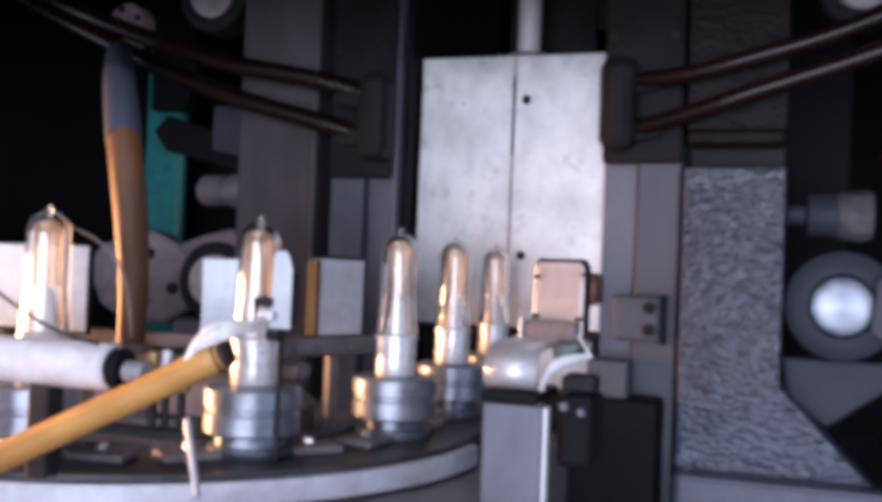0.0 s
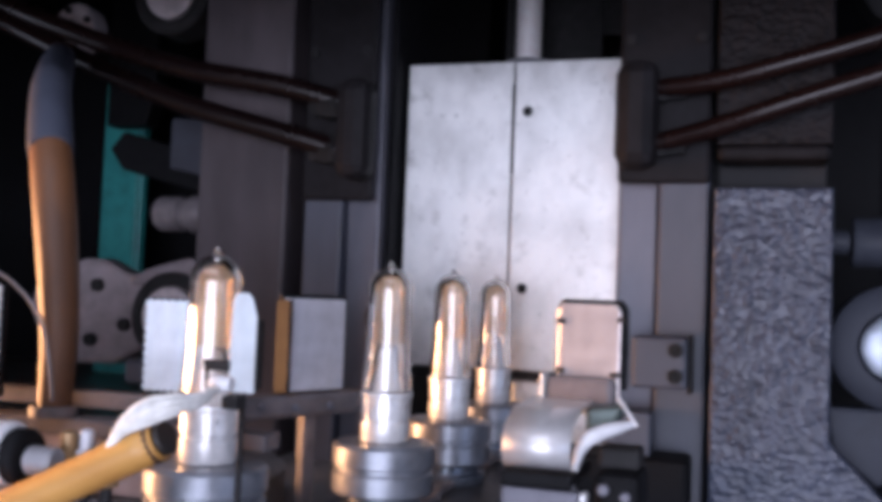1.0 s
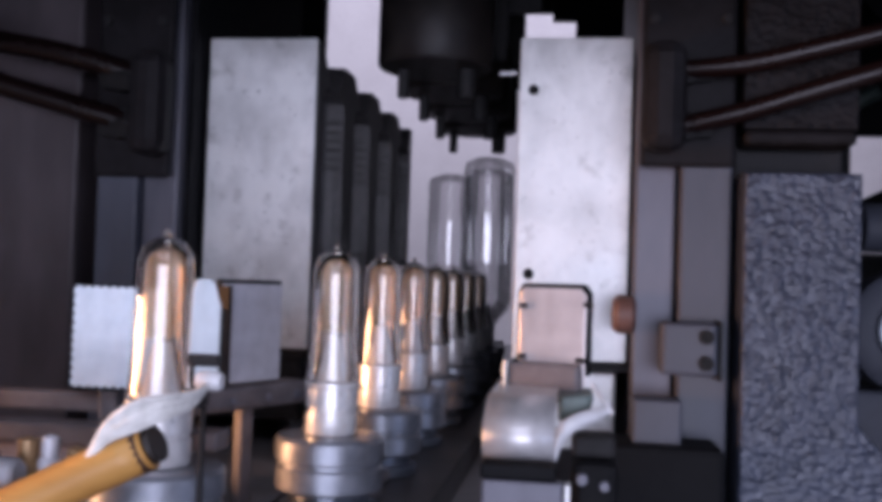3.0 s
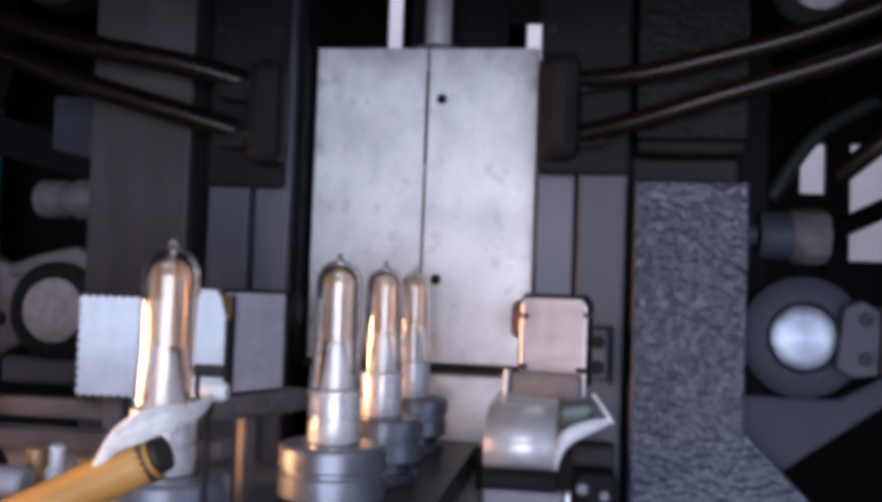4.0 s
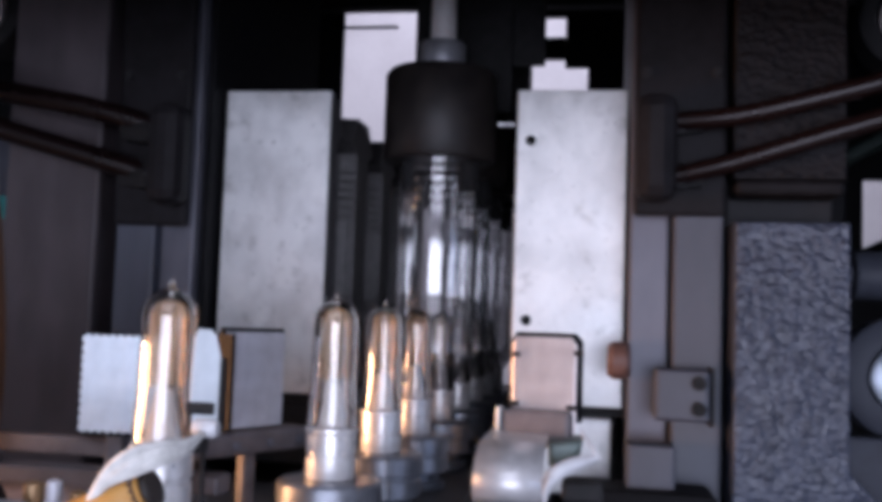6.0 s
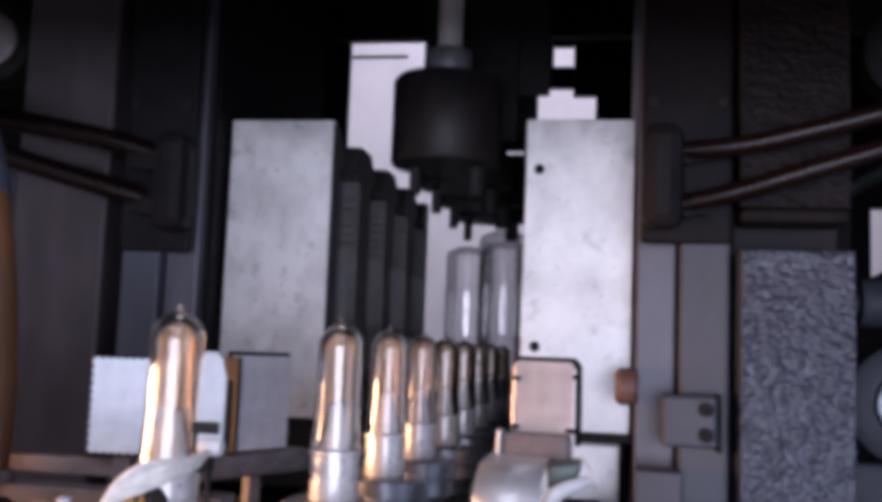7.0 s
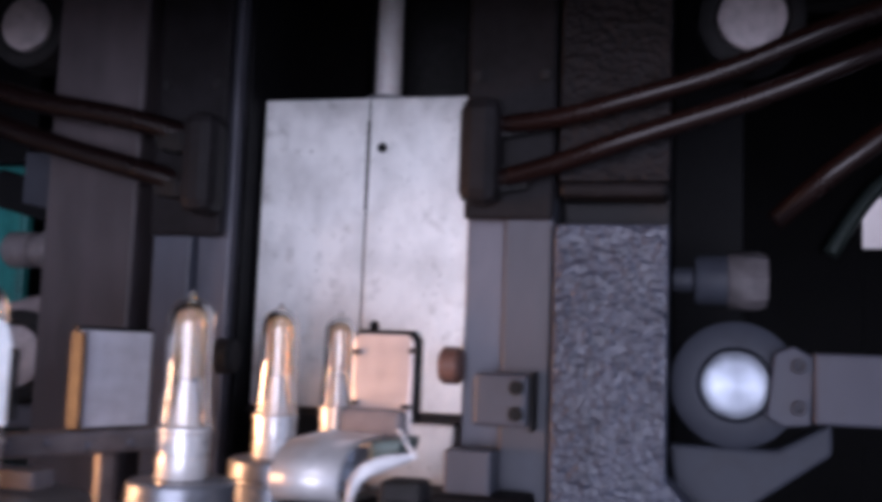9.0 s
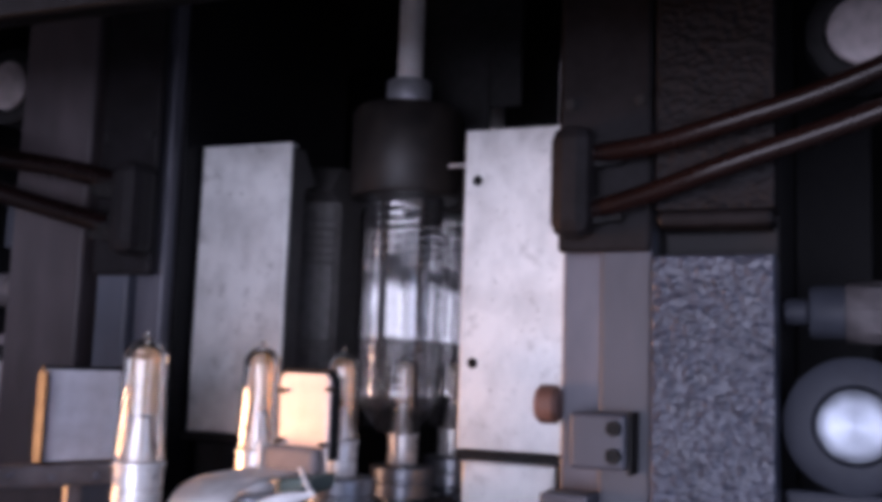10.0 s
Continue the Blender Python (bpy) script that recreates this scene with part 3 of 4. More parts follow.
        # Left columns too: an added near-black plate for the shade on top.
        cover = part("cover_plate", box(-.1638, -.1045, .2325, .2395, 1.158, 1.50, .003), UPPER_SHADE, t, "near-black plate added to darken the upper columns")
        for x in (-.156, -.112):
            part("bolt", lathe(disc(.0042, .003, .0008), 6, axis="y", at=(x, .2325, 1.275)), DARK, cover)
        man = part("manifold", box(-.126, -.099, .200, .232, 1.172, 1.248, .010), UPPER_SHADE, t, "dark cooling manifold")
        part("fitting", lathe(disc(.0032, .012, .001), 12, axis="y", at=(-.112, .225, 1.186)), GREY2, man)
        for z in (1.229, 1.1945):
            part("union_nut", lathe([(.0, .0), (.0098, .0), (.0105, .004), (.0105, .009), (.012, .011), (.012, .022), (.010, .024), (.0, .024)], 6, axis="x", at=(-.148, .2135, z)), DARK, man)
        for pts in ([(-.108, .215, 1.226), (-.172, .205, 1.243), (-.25, .198, 1.257), (-.325, .195, 1.279), (-.42, .20, 1.315), (-.52, .23, 1.36)],
                    [(-.110, .215, 1.190), (-.168, .205, 1.206), (-.25, .196, 1.229), (-.325, .192, 1.258), (-.42, .2, 1.30), (-.52, .23, 1.345)]):
            part("cooling_tube", tube(pts, .0086), COPPER, t, "glossy brown cooling tube")
    inv = Matrix.Translation(t.location).inverted()
    for o in t.children:
        o.matrix_basis = inv
    return t


# ---- base plugs that come down into the mould ----
def base_plug(y):
    t = thing("base_plug", "dark base plug on a polished steel rod above the mould", "plunger", (SEAM, y, 1.262), "base plugs")
    part("holder", lathe([(0, -.0), (.0255, -.0), (.0255, -.0005), (.044, -.002), (.047, -.006), (.047, -.076), (.0455, -.078), (0, -.078)][1:], 40), HOLDER, t)
    part("collar", lathe([(.0142, .0), (.019, .0005), (.0195, .0015), (.0195, .022), (.018, .024), (.0142, .024)], 32), DULL, t, "turned collar")
    part("rod", lathe([(0, .002), (.0136, .002), (.0136, .012), (.0108, .014), (.0108, .62), (0, .62)], 32), CHROME, t, "polished steel rod")
    part("guide_pin", lathe([(0, -.0785), (.005, -.0785), (.005, -.1), (.004, -.102), (0, -.102)], 14, at=(-.026, 0, 0)), DARK, t)
    part("guide_pin", lathe([(0, -.0785), (.008, -.0785), (.008, -.1), (.007, -.102), (0, -.102)], 14, at=(.026, 0, 0)), DARK, t)
    return t


# ---- carriers, preforms, bottles ----
def carrier():
    t = thing("carrier", "turned steel mandrel carrier with dark ring and pale collar", "carrier", (0, 0, 0.955), "chain carriers")
    z = -0.955
    part("ring", lathe([(0, .9855 + z), (.0240, .9855 + z), (.0258, .987 + z), (.0258, .9965 + z), (.0246, .9975 + z), (.0246, .9995 + z), (.0262, 1.0005 + z),
                        (.0262, 1.0095 + z), (.0245, 1.0112 + z), (.0125, 1.0112 + z)], 40), RINGS, t, "grey steel ring with a groove")
    part("stem", lathe([(0, .9732 + z), (.0225, .9732 + z), (.0235, .9745 + z), (.0235, .979 + z), (.0195, .980 + z), (.0195, .985 + z), (0, .985 + z)], 28), TURNED, t)
    part("collar", lathe([(0, 1.0115 + z), (.0120, 1.0115 + z), (.0124, 1.0125 + z), (.0124, 1.0215 + z), (.0116, 1.0222 + z), (.0116, 1.0234 + z), (.0124, 1.0242 + z),
                          (.0124, 1.0335 + z), (.0132, 1.0343 + z), (.0132, 1.0362 + z), (.0122, 1.0368 + z), (.0086, 1.037 + z)], 36), COLLAR, t, "bright collar")
    part("mandrel_pin", lathe([(.0080, 1.0372 + z), (.0068, 1.043 + z), (.0055, 1.049 + z), (.0047, 1.0545 + z), (.0041, 1.0575 + z), (.0032, 1.0592 + z), (0, 1.0598 + z)], 24), PIN, t, "pale mandrel pin")
    link = part("chain_link", box(-.012, .012, -.050, .050, .9733 + z, .9778 + z, .0015), LIGHTENED_STEEL, t, "oily chain link")
    for dy in (-.034, .034):
        part("bolt", lathe(disc(.0034, .0036, .0008), 6, at=(0, dy, .9779 + z)), STEEL, link)
    return t


def preform():
    t = thing("preform", "clear amber-glowing plastic preform standing neck down on its carrier", "preform", (0, 0, NECK_Z), "preforms")
    z = -NECK_Z
    arc = [math.pi / 2 * k / 9 for k in range(10)]
    outer = [(.0126, 1.0372), (.0130, 1.0385), (.0127, 1.0402), (.0124, 1.0450), (.0118, 1.0520), (.0114, 1.0580)]
    outer += [(.0112 * math.cos(a), 1.0888 + .0112 * math.sin(a)) for a in arc]
    inner = [(.0080 * math.cos(a), 1.0884 + .0080 * math.sin(a)) for a in reversed(arc)] + [(.0081, 1.0580), (.0088, 1.0500), (.0095, 1.0420), (.0097, 1.0372), (.0126, 1.0372)]
    part("body", lathe([(r, h + z) for r, h in outer + inner], 40), PREFORM, t, "clear thick-walled body")
    part("inner_wall", lathe([(.0077, 1.0605 + z)] + [(.0077 * math.cos(a), 1.0882 + .0077 * math.sin(a) + z) for a in arc], 28), HAZE, t, "amber hazy inner wall")
    part("gate_nub", lathe([(0, 1.0999 + z), (.0017, 1.0999 + z), (.0014, 1.1022 + z), (.0008, 1.1030 + z), (0, 1.1031 + z)], 14), PREFORM, t)
    return t


def bottle(grow, halves):
    label = "clear plastic bottle with ribbed wall, standing neck down"
    t = thing("bottle", label, "bottle", (0, 0, NECK_Z), "blown bottles")
    prof = [(max(profile_radius(z) + grow, .0), z - NECK_Z) for z in zlevels(1.0375, 1.245, .0013)] + [(.008, 1.2445 - NECK_Z), (.0, 1.2425 - NECK_Z)]
    low, high = 1.058 - NECK_Z, 1.2355 - NECK_Z
    a, b = sum(h < low for r, h in prof[:-2]), sum(h < high for r, h in prof[:-2])
    neck, body, base = prof[:a + 1], prof[a:b + 1], prof[b:]
    if halves:
        for a0 in (90, -90):
            half = part("wall_half", lathe(body, 18, a0, a0 + 180), PET, t)
            part("neck_half", lathe(neck, 18, a0, a0 + 180), PET, half)
            part("base_half", lathe(base, 18, a0, a0 + 180), PET, half)
    else:
        part("wall", lathe(body, 36), PET, t)
        part("neck", lathe(neck, 36), PET, t)
        part("base", lathe(base, 36), PET, t)
    return t


def heading(s):
    """The turn of a carrier on the chain's way at a distance s."""
    if s > FAR:
        return min((s - FAR) / R, math.pi / 2) * 180 / math.pi
    return -min(max((BEND - s) / R, 0), math.pi / 2) * 180 / math.pi


def station(s):
    """The place on the chain's way at a distance s from the start of the straight run into the mould."""
    far = FAR
    if s > far + R * math.pi / 2:
        return (-R - (s - far - R * math.pi / 2), far + R)
    if s > far:
        a = (s - far) / R
        return (-R + R * math.cos(a), far + R * math.sin(a))
    s -= BEND
    if s >= 0:
        return (0.0, s + BEND)
    if s > -R * math.pi / 2:
        a = -s / R
        return (-R + R * math.cos(a), BEND - R * math.sin(a))
    return (-R + (s + R * math.pi / 2), BEND - R)


# ---- fixed things round the chain ----
def chain_deck():
    t = thing("chain_table", "dark oily chain table with pale curved guide rail", "machine table", (-.15, .1, 0.0), kind="structure")
    part("table_top", box(-1.3, .072, -.222, 1.75, .90, .955, .004), DECK, t)

    def strip(ra, rb, z0, z1, run=True):
        """A flat strip between two distances from the centre of the bend, with straight runs at both ends."""
        line = [(0, .80, 1)] * run + [(math.cos(a), BEND - math.sin(a), 0) for a in [math.pi / 2 * k / 24 for k in range(25)]] + [(0, 0, 2)]
        own, rings = bmesh.new(), []
        for k, (c, y, end) in enumerate(line):
            ring = []
            for r, z in ((ra, z0), (rb, z0), (rb, z1), (ra, z1)):
                xy = (-R + r, .80) if end == 1 else (-.9, BEND - r) if end == 2 else (-R + r * c, BEND + r * (y - BEND))
                ring.append(own.verts.new((*xy, z)))
            rings.append(ring)
        for a, b in zip(rings, rings[1:]):
            for k in range(4):
                own.faces.new((a[k], a[(k + 1) % 4], b[(k + 1) % 4], b[k]))
        own.faces.new(rings[0]), own.faces.new(rings[-1])
        bmesh.ops.recalc_face_normals(own, faces=own.faces)
        return own

    part("chain_track", strip(.150, .2225, .9555, .973), OILY, t, "dark oily chain track")
    part("guide_rail", strip(.2235, .2285, .9575, .9695, False), PANEL, t, "pale curved guide rail")
    part("inner_rail", strip(.1440, .1490, .9560, .9760), GREY2, t)
    part("corner_wheel", lathe([(0, .957), (.098, .957), (.104, .96), (.104, .982), (.098, .986), (.06, .986), (.055, .99), (0, .99)], 48, at=(-R, BEND, 0)), DECK, t)
    part("pedestal", box(-.9, .072, -.215, 1.6, 0.0, .8995, .01), GREY, t, "grey machine base")
    part("low_base", box(.0725, .42, -.215, 1.6, 0.0, .786, .01), GREY, t, "grey machine base")
    inv = Matrix.Translation(t.location).inverted()
    for o in t.children:
        o.matrix_basis = inv
    return t


def toothed_sheet(w, h, teeth, tooth=.0011, thick=.0012):
    """A flat reflector sheet in x and z whose rim is cut into small teeth."""
    half = tooth / 2
    step = w / teeth
    top = [(step * (k * .5), h + (half if k % 2 else -half)) for k in range(2 * teeth + 1)]
    rows = max(int(h / step), 4)
    right = [(w + (half if k % 2 else -half), h - (h / rows) * (k * .5)) for k in range(1, 2 * rows)]
    low = [(step * (k * .5), -half if k % 2 else half) for k in range(2 * teeth, -1, -1)]
    left = [(-half if k % 2 else half, (h / rows) * (k * .5)) for k in range(1, 2 * rows)]
    return prism(top + right + low + left, 0, thick, 0)


def reflectors():
    # the toothed sheet behind the preform on the bend
    t = thing("toothed_reflector", "bright toothed metal heat reflector beside the chain bend", "reflector", (-.0985, -.069, 1.0365), "heat reflectors")
    part("sheet", toothed_sheet(.037, .0425, 10), REFLECTOR, t)
    part("backing", box(-.001, .037, .0022, .005, -.002, .0435, .0006), BLACK, t)
    part("stand", box(.010, .018, .0055, .011, -.0815, .030, .001), LIGHTENED_STEEL, t)
    t.rotation_euler = (0, 0, radians(5))
    tb = thing("toothed_reflector", "wide bright metal heat reflector behind the straight chain run", "reflector", (-.262, -.1, 1.034), "heat reflectors")
    part("sheet", toothed_sheet(.106, .049, 28), REFLECTOR, tb)
    part("backing", box(-.001, .107, .0022, .005, -.002, .050, .0006), BLACK, tb)
    part("stand", box(.040, .050, .0055, .011, -.079, .030, .001), DARK, tb)
    t2 = thing("narrow_reflector", "narrow pale metal heat reflector outside the chain bend", "reflector", (-.0285, -.116, 1.0435), "heat reflectors")
    part("sheet", prism([(.0005, 0), (.0125, 0), (.0128, .030), (.0105, .038), (.0085, .0405), (.003, .0405), (.0015, .037)], 0, .0014, .0004), MATT, t2)
    part("lip", prism([(.0130, .002), (.0143, .002), (.0143, .029), (.0130, .030)], -.0005, .004, .0003), DARK, t2)
    part("stand", box(.0055, .0075, .0015, .0035, -.0702, .012, .0004), DARK, t2)
    part("clamp_lug", box(.003, .010, -.0085, .0, -.006, -.0005, .0008), DARK, t2)
    # the flat panel inside the bend
    t3 = thing("panel_reflector", "grey flat heat reflector with a dark rim", "reflector", (-.0515, -.016, 1.034), "heat reflectors")
    t3.rotation_euler = (0, 0, radians(66))
    part("sheet", box(0, .042, 0, .0018, 0, .048, .0006), PANEL, t3)
    part("rim", box(-.001, .0435, .002, .0045, -.001, .050, .0006), BLACK, t3)
    part("side_strip", box(-.0024, -.0003, -.006, .0046, .0, .047, .0004), BLACK, t3)
    part("foot", box(-.046, .062, -.003, .014, -.013, -.0015, .002), LIGHTENED_STEEL, t3)
    for x in (-.036, -.016, .006, .030, .052):
        part("bolt", lathe(disc(.0022, .002, .0005), 10, axis="y", at=(x, -.0031, -.006 - .002 * (x > 0))), GREY2, t3)
    part("stand", box(.016, .024, .0, .006, -.076, -.0125, .001), LIGHTENED_STEEL, t3)
    # the warm panel on the outer side of the row
    t4 = thing("side_reflector", "pale pinkish metal heat reflector with dark rim and clips", "reflector", (.0885, -.013, 1.040), "heat reflectors")
    t4.rotation_euler = (0, 0, radians(-14))
    part("sheet", prism([(0, .0), (.031, .0), (.031, .042), (.0285, .045), (.002, .045), (0, .042)], 0, .0016, .0005), PINKISH, t4)
    part("rim", prism([(-.0015, .006), (.0325, .006), (.0325, .043), (.0295, .047), (.001, .047), (-.0015, .043)], .002, .0075, .0006), BLACK, t4)
    for x, z in ((-.0005, .0365), (-.0005, .0135), (.027, .013), (.030, .038)):
        part("clip", box(x, x + .0045, -.0016, -.0002, z - .0012, z + .0012, .0004), DARK, t4)
    part("shelf", box(-.0025, .031, -.0075, -.0020, -.0035, .0115, .0025), LIGHTENED_STEEL, t4, "brownish lower shelf")
    part("shelf_edge", box(-.0045, -.0028, -.0085, -.001, -.0035, .012, .0005), ALU, t4)
    part("shelf_edge", box(-.0045, .024, -.0085, .004, -.0052, -.0037, .0005), ALU, t4)
    return t, t2, t3, t4


def lamp_mount():
    t = thing("lamp_mount", "steel lamp mount with rounded cover and white tube", "bracket", (.09, -.03, .955))
    inv = Matrix.Translation(t.location).inverted()
    arc = [(-.055 + .028 * math.cos(a), 1.0155 + .0145 * math.sin(a)) for a in [radians(216 - 126 * k / 11) for k in range(12)]]
    own = bmesh.new()
    # the rounded cover: an arc in y and z, pulled along x
    pr = arc + [(-.005, 1.0305), (-.005, 1.0285), (-.054, 1.0285)] + [(-.055 + .0262 * math.cos(a), 1.0155 + .0128 * math.sin(a)) for a in [radians(90 + 126 * k / 11) for k in range(12)]]
    xa, xb = .0755, .1035
    va = [own.verts.new((xa, y, z)) for y, z in pr]
    vb = [own.verts.new((xb, y, z)) for y, z in pr]
    for i in range(len(pr)):
        j = (i + 1) % len(pr)
        own.faces.new((va[i], vb[i], vb[j], va[j]))
    own.faces.new(va), own.faces.new(vb[::-1])
    bmesh.ops.recalc_face_normals(own, faces=own.faces)
    for f in own.faces:
        f.smooth = f.calc_area() < .0003 and len(f.verts) == 4
    part("cover", own, SATIN, t, "rounded steel cover")
    part("seam", box(.0750, .1045, -.0825, -.03, 1.0000, 1.0055, .0012), BLACK, t)
    part("front_plate", box(.0755, .1075, -.082, -.074, .776, .9995, .0015), GREY2, t, "grey front plate")
    part("plate_edge", box(.1078, .1100, -.082, -.074, .776, .9990, .0005), ALU, t)
    part("wing", prism([(.1035, 1.0285), (.119, 1.0305), (.1175, 1.0235), (.104, 1.018)], -.046, -.016, .002), WING, t, "dark green-grey side wing")
    part("white_tube", tube([(.1005, -.0655, .975), (.1015, -.0655, .995), (.1035, -.066, 1.0095), (.107, -.064, 1.0175), (.114, -.06, 1.0215), (.121, -.055, 1.0235), (.1255, -.05, 1.0245)],
                            lambda u: .0014 + .0019 * math.sin(math.pi * min(max(u - .25, 0) / .7, 1)) ** 1.2, 12), WHITE, t, "white curved tube")
    part("stay_wire", tube([(.1265, -.052, 1.0235), (.123, -.052, 1.0285), (.118, -.05, 1.035)], .0009, 8), SATIN, t)
    part("housing", box(.110, .129, -.060, -.020, .965, 1.004, .004), BLACK, t, "black lamp housing")
    part("knob", lathe(disc(.0025, .004, .0006), 16, axis="y", at=(.1145, -.0605, .998)), GREY2, t)
    part("knob", lathe(disc(.0022, .003, .0006), 16, axis="y", at=(.1235, -.0605, .9955)), GREY2, t)
    part("clamp_block", box(.110, .128, -.05, -.03, 1.0045, 1.0135, .002), DARK, t)
    for o in t.children:
        o.matrix_basis = inv @ Matrix.Translation((.004, 0, .0105))


def hose_and_sleeve():
    h = tube([(-.356, -.288, .855), (-.237, -.25, .915), (-.106, -.215, .985), (-.004, -.2, 1.0365)], .0066, 20)
    t = thing("amber_hose", "translucent amber rubber hose with dark open end", "hose", (-.12, -.2, .955))
    part("wall", h, AMBER_HOSE, t)
    d = Vector((.116, 0, .0555)).normalized()
    part("end_plug", tube([Vector((-.004, -.2, 1.0365)) - d * .001, Vector((-.004, -.2, 1.0365)) + d * .0030], .0054, 18, 2), HOLDER, t, "dark bore")
    part("dark_band", tube([Vector((-.004, -.2, 1.0365)) - d * .008, Vector((-.004, -.2, 1.0365)) - d * .0005], lambda u: .0067 + .0002 * u, 18, 3), BROWN_HOSE, t)
    s = thing("wire_sleeve", "twisted white fibre sleeve over the amber hose", "cable", (.0, -.2, 1.05))
    for k in range(6):
        o, w = k - 2.5, .0011 + .0001 * (k % 2)
        part("strand", tube([(-.0195, -.2055, 1.0325 + o * .0001), (-.0140, -.206, 1.0405 + o * .0009), (-.0060, -.205 - .0006 * (k % 3), 1.0455 + o * .0014), (.0010, -.2025 - .0005 * (k % 2), 1.0480 + o * .0011),
                             (.0050, -.193, 1.0492 + o * .0006), (.0056, -.183, 1.0520)], w, 8), SLEEVE, s)
    c = thing("terminal_clamp", "small dark wire terminal with white ceramic bead", "terminal", (.014, -.185, 1.060))
    part("bead", lathe([(0, -.004), (.0023, -.004), (.003, -.0025), (.003, .0025), (.0023, .004), (0, .004)], 16, axis="x", at=(.0155, -.187, 1.0585)), WHITE, c)
    part("plate", box(.0075, .0175, -.186, -.1845, 1.0625, 1.0665, .0006), DARK, c)
    part("post", tube([(.0095, -.186, 1.064), (.0095, -.186, 1.0575), (.0125, -.187, 1.0555)], .0009, 8), DARK, c)
    for q in (s, c):
        inv = Matrix.Translation(q.location).inverted()
        for o in q.children:
            o.matrix_basis = inv @ Matrix.Translation((-.010, .007, -.005)) if q is c else inv
    inv = Matrix.Translation(t.location).inverted()
    for o in t.children:
        o.matrix_basis = inv
    h = thing("hose_stay", "thin pale bent metal stay that holds the amber hose", "bracket", (0.0025, -0.232, 1.001))
    inv = Matrix.Translation(h.location).inverted()
    part("upright", tube([(-0.0039, -0.226, 1.0121), (0.0025, -0.232, 1.001), (0.0079, -0.235, 0.9832)], .0017, 8), DULL, h, at=inv)
    for label, pts, r, m in (("thin dark wire over the white cylinder", [(-0.1221, -0.215, 1.0637), (-0.0953, -0.212, 1.0483), (-0.078, -0.21, 1.0415), (-0.0628, -0.208, 1.0381)], .0009, DARK),
                             ("thin grey wire arching behind the preform", [(-0.16, -0.13, 1.0939), (-0.1427, -0.128, 1.0919), (-0.1261, -0.125, 1.0832), (-0.1153, -0.12, 1.0662), (-0.1124, -0.115, 1.0338)], .0009, LIGHTENED_STEEL)):
        w = thing("wire", label, "cable", pts[1])
        part("strand", tube(pts, r, 8), m, w, at=Matrix.Translation(w.location).inverted())


def left_clutter():
    t = thing("end_cylinder", "white enamelled cylinder with black end ring", "cylinder", (-.20, -.197, .955))
    inv = Matrix.Translation(t.location).inverted()
    part("barrel", lathe(disc(.0108, .20, .0015), 32, axis="x", at=(-.262, -.197, 1.027)), WHITE, t)
    part("end_ring", lathe(disc(.0095, .006, .001), 32, axis="x", at=(-.0618, -.197, 1.0265)), BLACK, t)
    part("spigot", lathe(disc(.005, .011, .001), 20, axis="x", at=(-.0557, -.197, 1.0255)), DULL, t)
    for x in (-.24, -.105):
        part("saddle", box(x, x + .012, -.203, -.191, .9735, 1.0175, .002), DARK, t)
    for o in t.children:
        o.matrix_basis = inv
    solid("guide_bar", box(-.42, -.088, -.006, .004, -.004, .004, .001), LIGHTENED_STEEL, "straight grey steel guide bar behind the chain", "bar", at=(0, -.055, 1.0285))
    solid("guide_strip", box(-.42, -.030, -.006, .010, -.005, .003, .001), LIGHTENED_STEEL, "dark strip under the heat reflectors", "bar", at=(0, -.070, 1.018))
    solid("guard_plate", box(-.42, -.060, -.003, .003, -.0132, .0132, .001), MAUVE, "mauve-grey painted guard plate under the heat reflectors", "plate", at=(0, -.069, .9995))
    v = thing("valve_cluster", "brass and steel fittings beside the amber hose", "fittings", (-.05, -.19, .955))
    inv = Matrix.Translation(v.location).inverted()
    part("bracket_arm", box(-.0895, -.028, -.190, -.182, .995, .9995, .0008), DARK, v)
    for x, r, h, m in ((-.0485, .0045, .080, BRASS), (-.0415, .0035, .081, PANEL), (-.033, .004, .078, BRASS)):
        z = .955 + h - .016
        part("stand", lathe(disc(r * .5, z - 1.0001, .0005), 12, at=(x, -.186, 1.0)), DARK, v)
        part("fitting", lathe([(0, z), (r, z), (r, z + .008), (r * .7, z + .009), (r * .7, z + .015), (0, z + .016)], 20, at=(x, -.186, 0)), m, v)
    for o in v.children:
        o.matrix_basis = inv
    # far left: bent pipe, green cabinet, black bracket
    p = thing("bent_hose", "orange-brown rubber hose rising beside the heat reflectors", "hose", (-0.1372, -0.0745, 1.0212))
    inv = Matrix.Translation(p.location).inverted()
    p.location.x -= .006
    part("wall", tube([(-.1372, -.0745, 1.0212), (-.1364, -.0745, 1.0574), (-.1406, -.0735, 1.0977), (-.1503, -.068, 1.1356), (-.159, -.0605, 1.154)],
                      lambda u: .0078 + .0026 * min(1, u * 1.6), 20), BROWN_HOSE, p, at=inv)
    part("sleeve", tube([(-.157, -.0625, 1.150), (-.1727, -.045, 1.1708), (-.2095, 0.0, 1.1986), (-.2792, .09, 1.2352), (-.3409, .17, 1.2626)], .0112, 20), GREY, p, "dark grey upper sleeve", at=inv)
    part("foot_clip", lathe([(.0092, 1.0214), (.0112, 1.0216), (.0112, 1.0262), (.0096, 1.0266)], 24, at=(-0.1372, -0.0745, 0)), LIGHTENED_STEEL, p, at=inv)
    g = thing("green_cabinet", "teal green painted machine cabinet in the rear", "cabinet", (-.72, .95, 0))
    inv = Matrix.Translation(g.location).inverted()
    part("body", box(-.765, -.694, .80, .818, 0.0, 1.43, .004), GREEN, g)
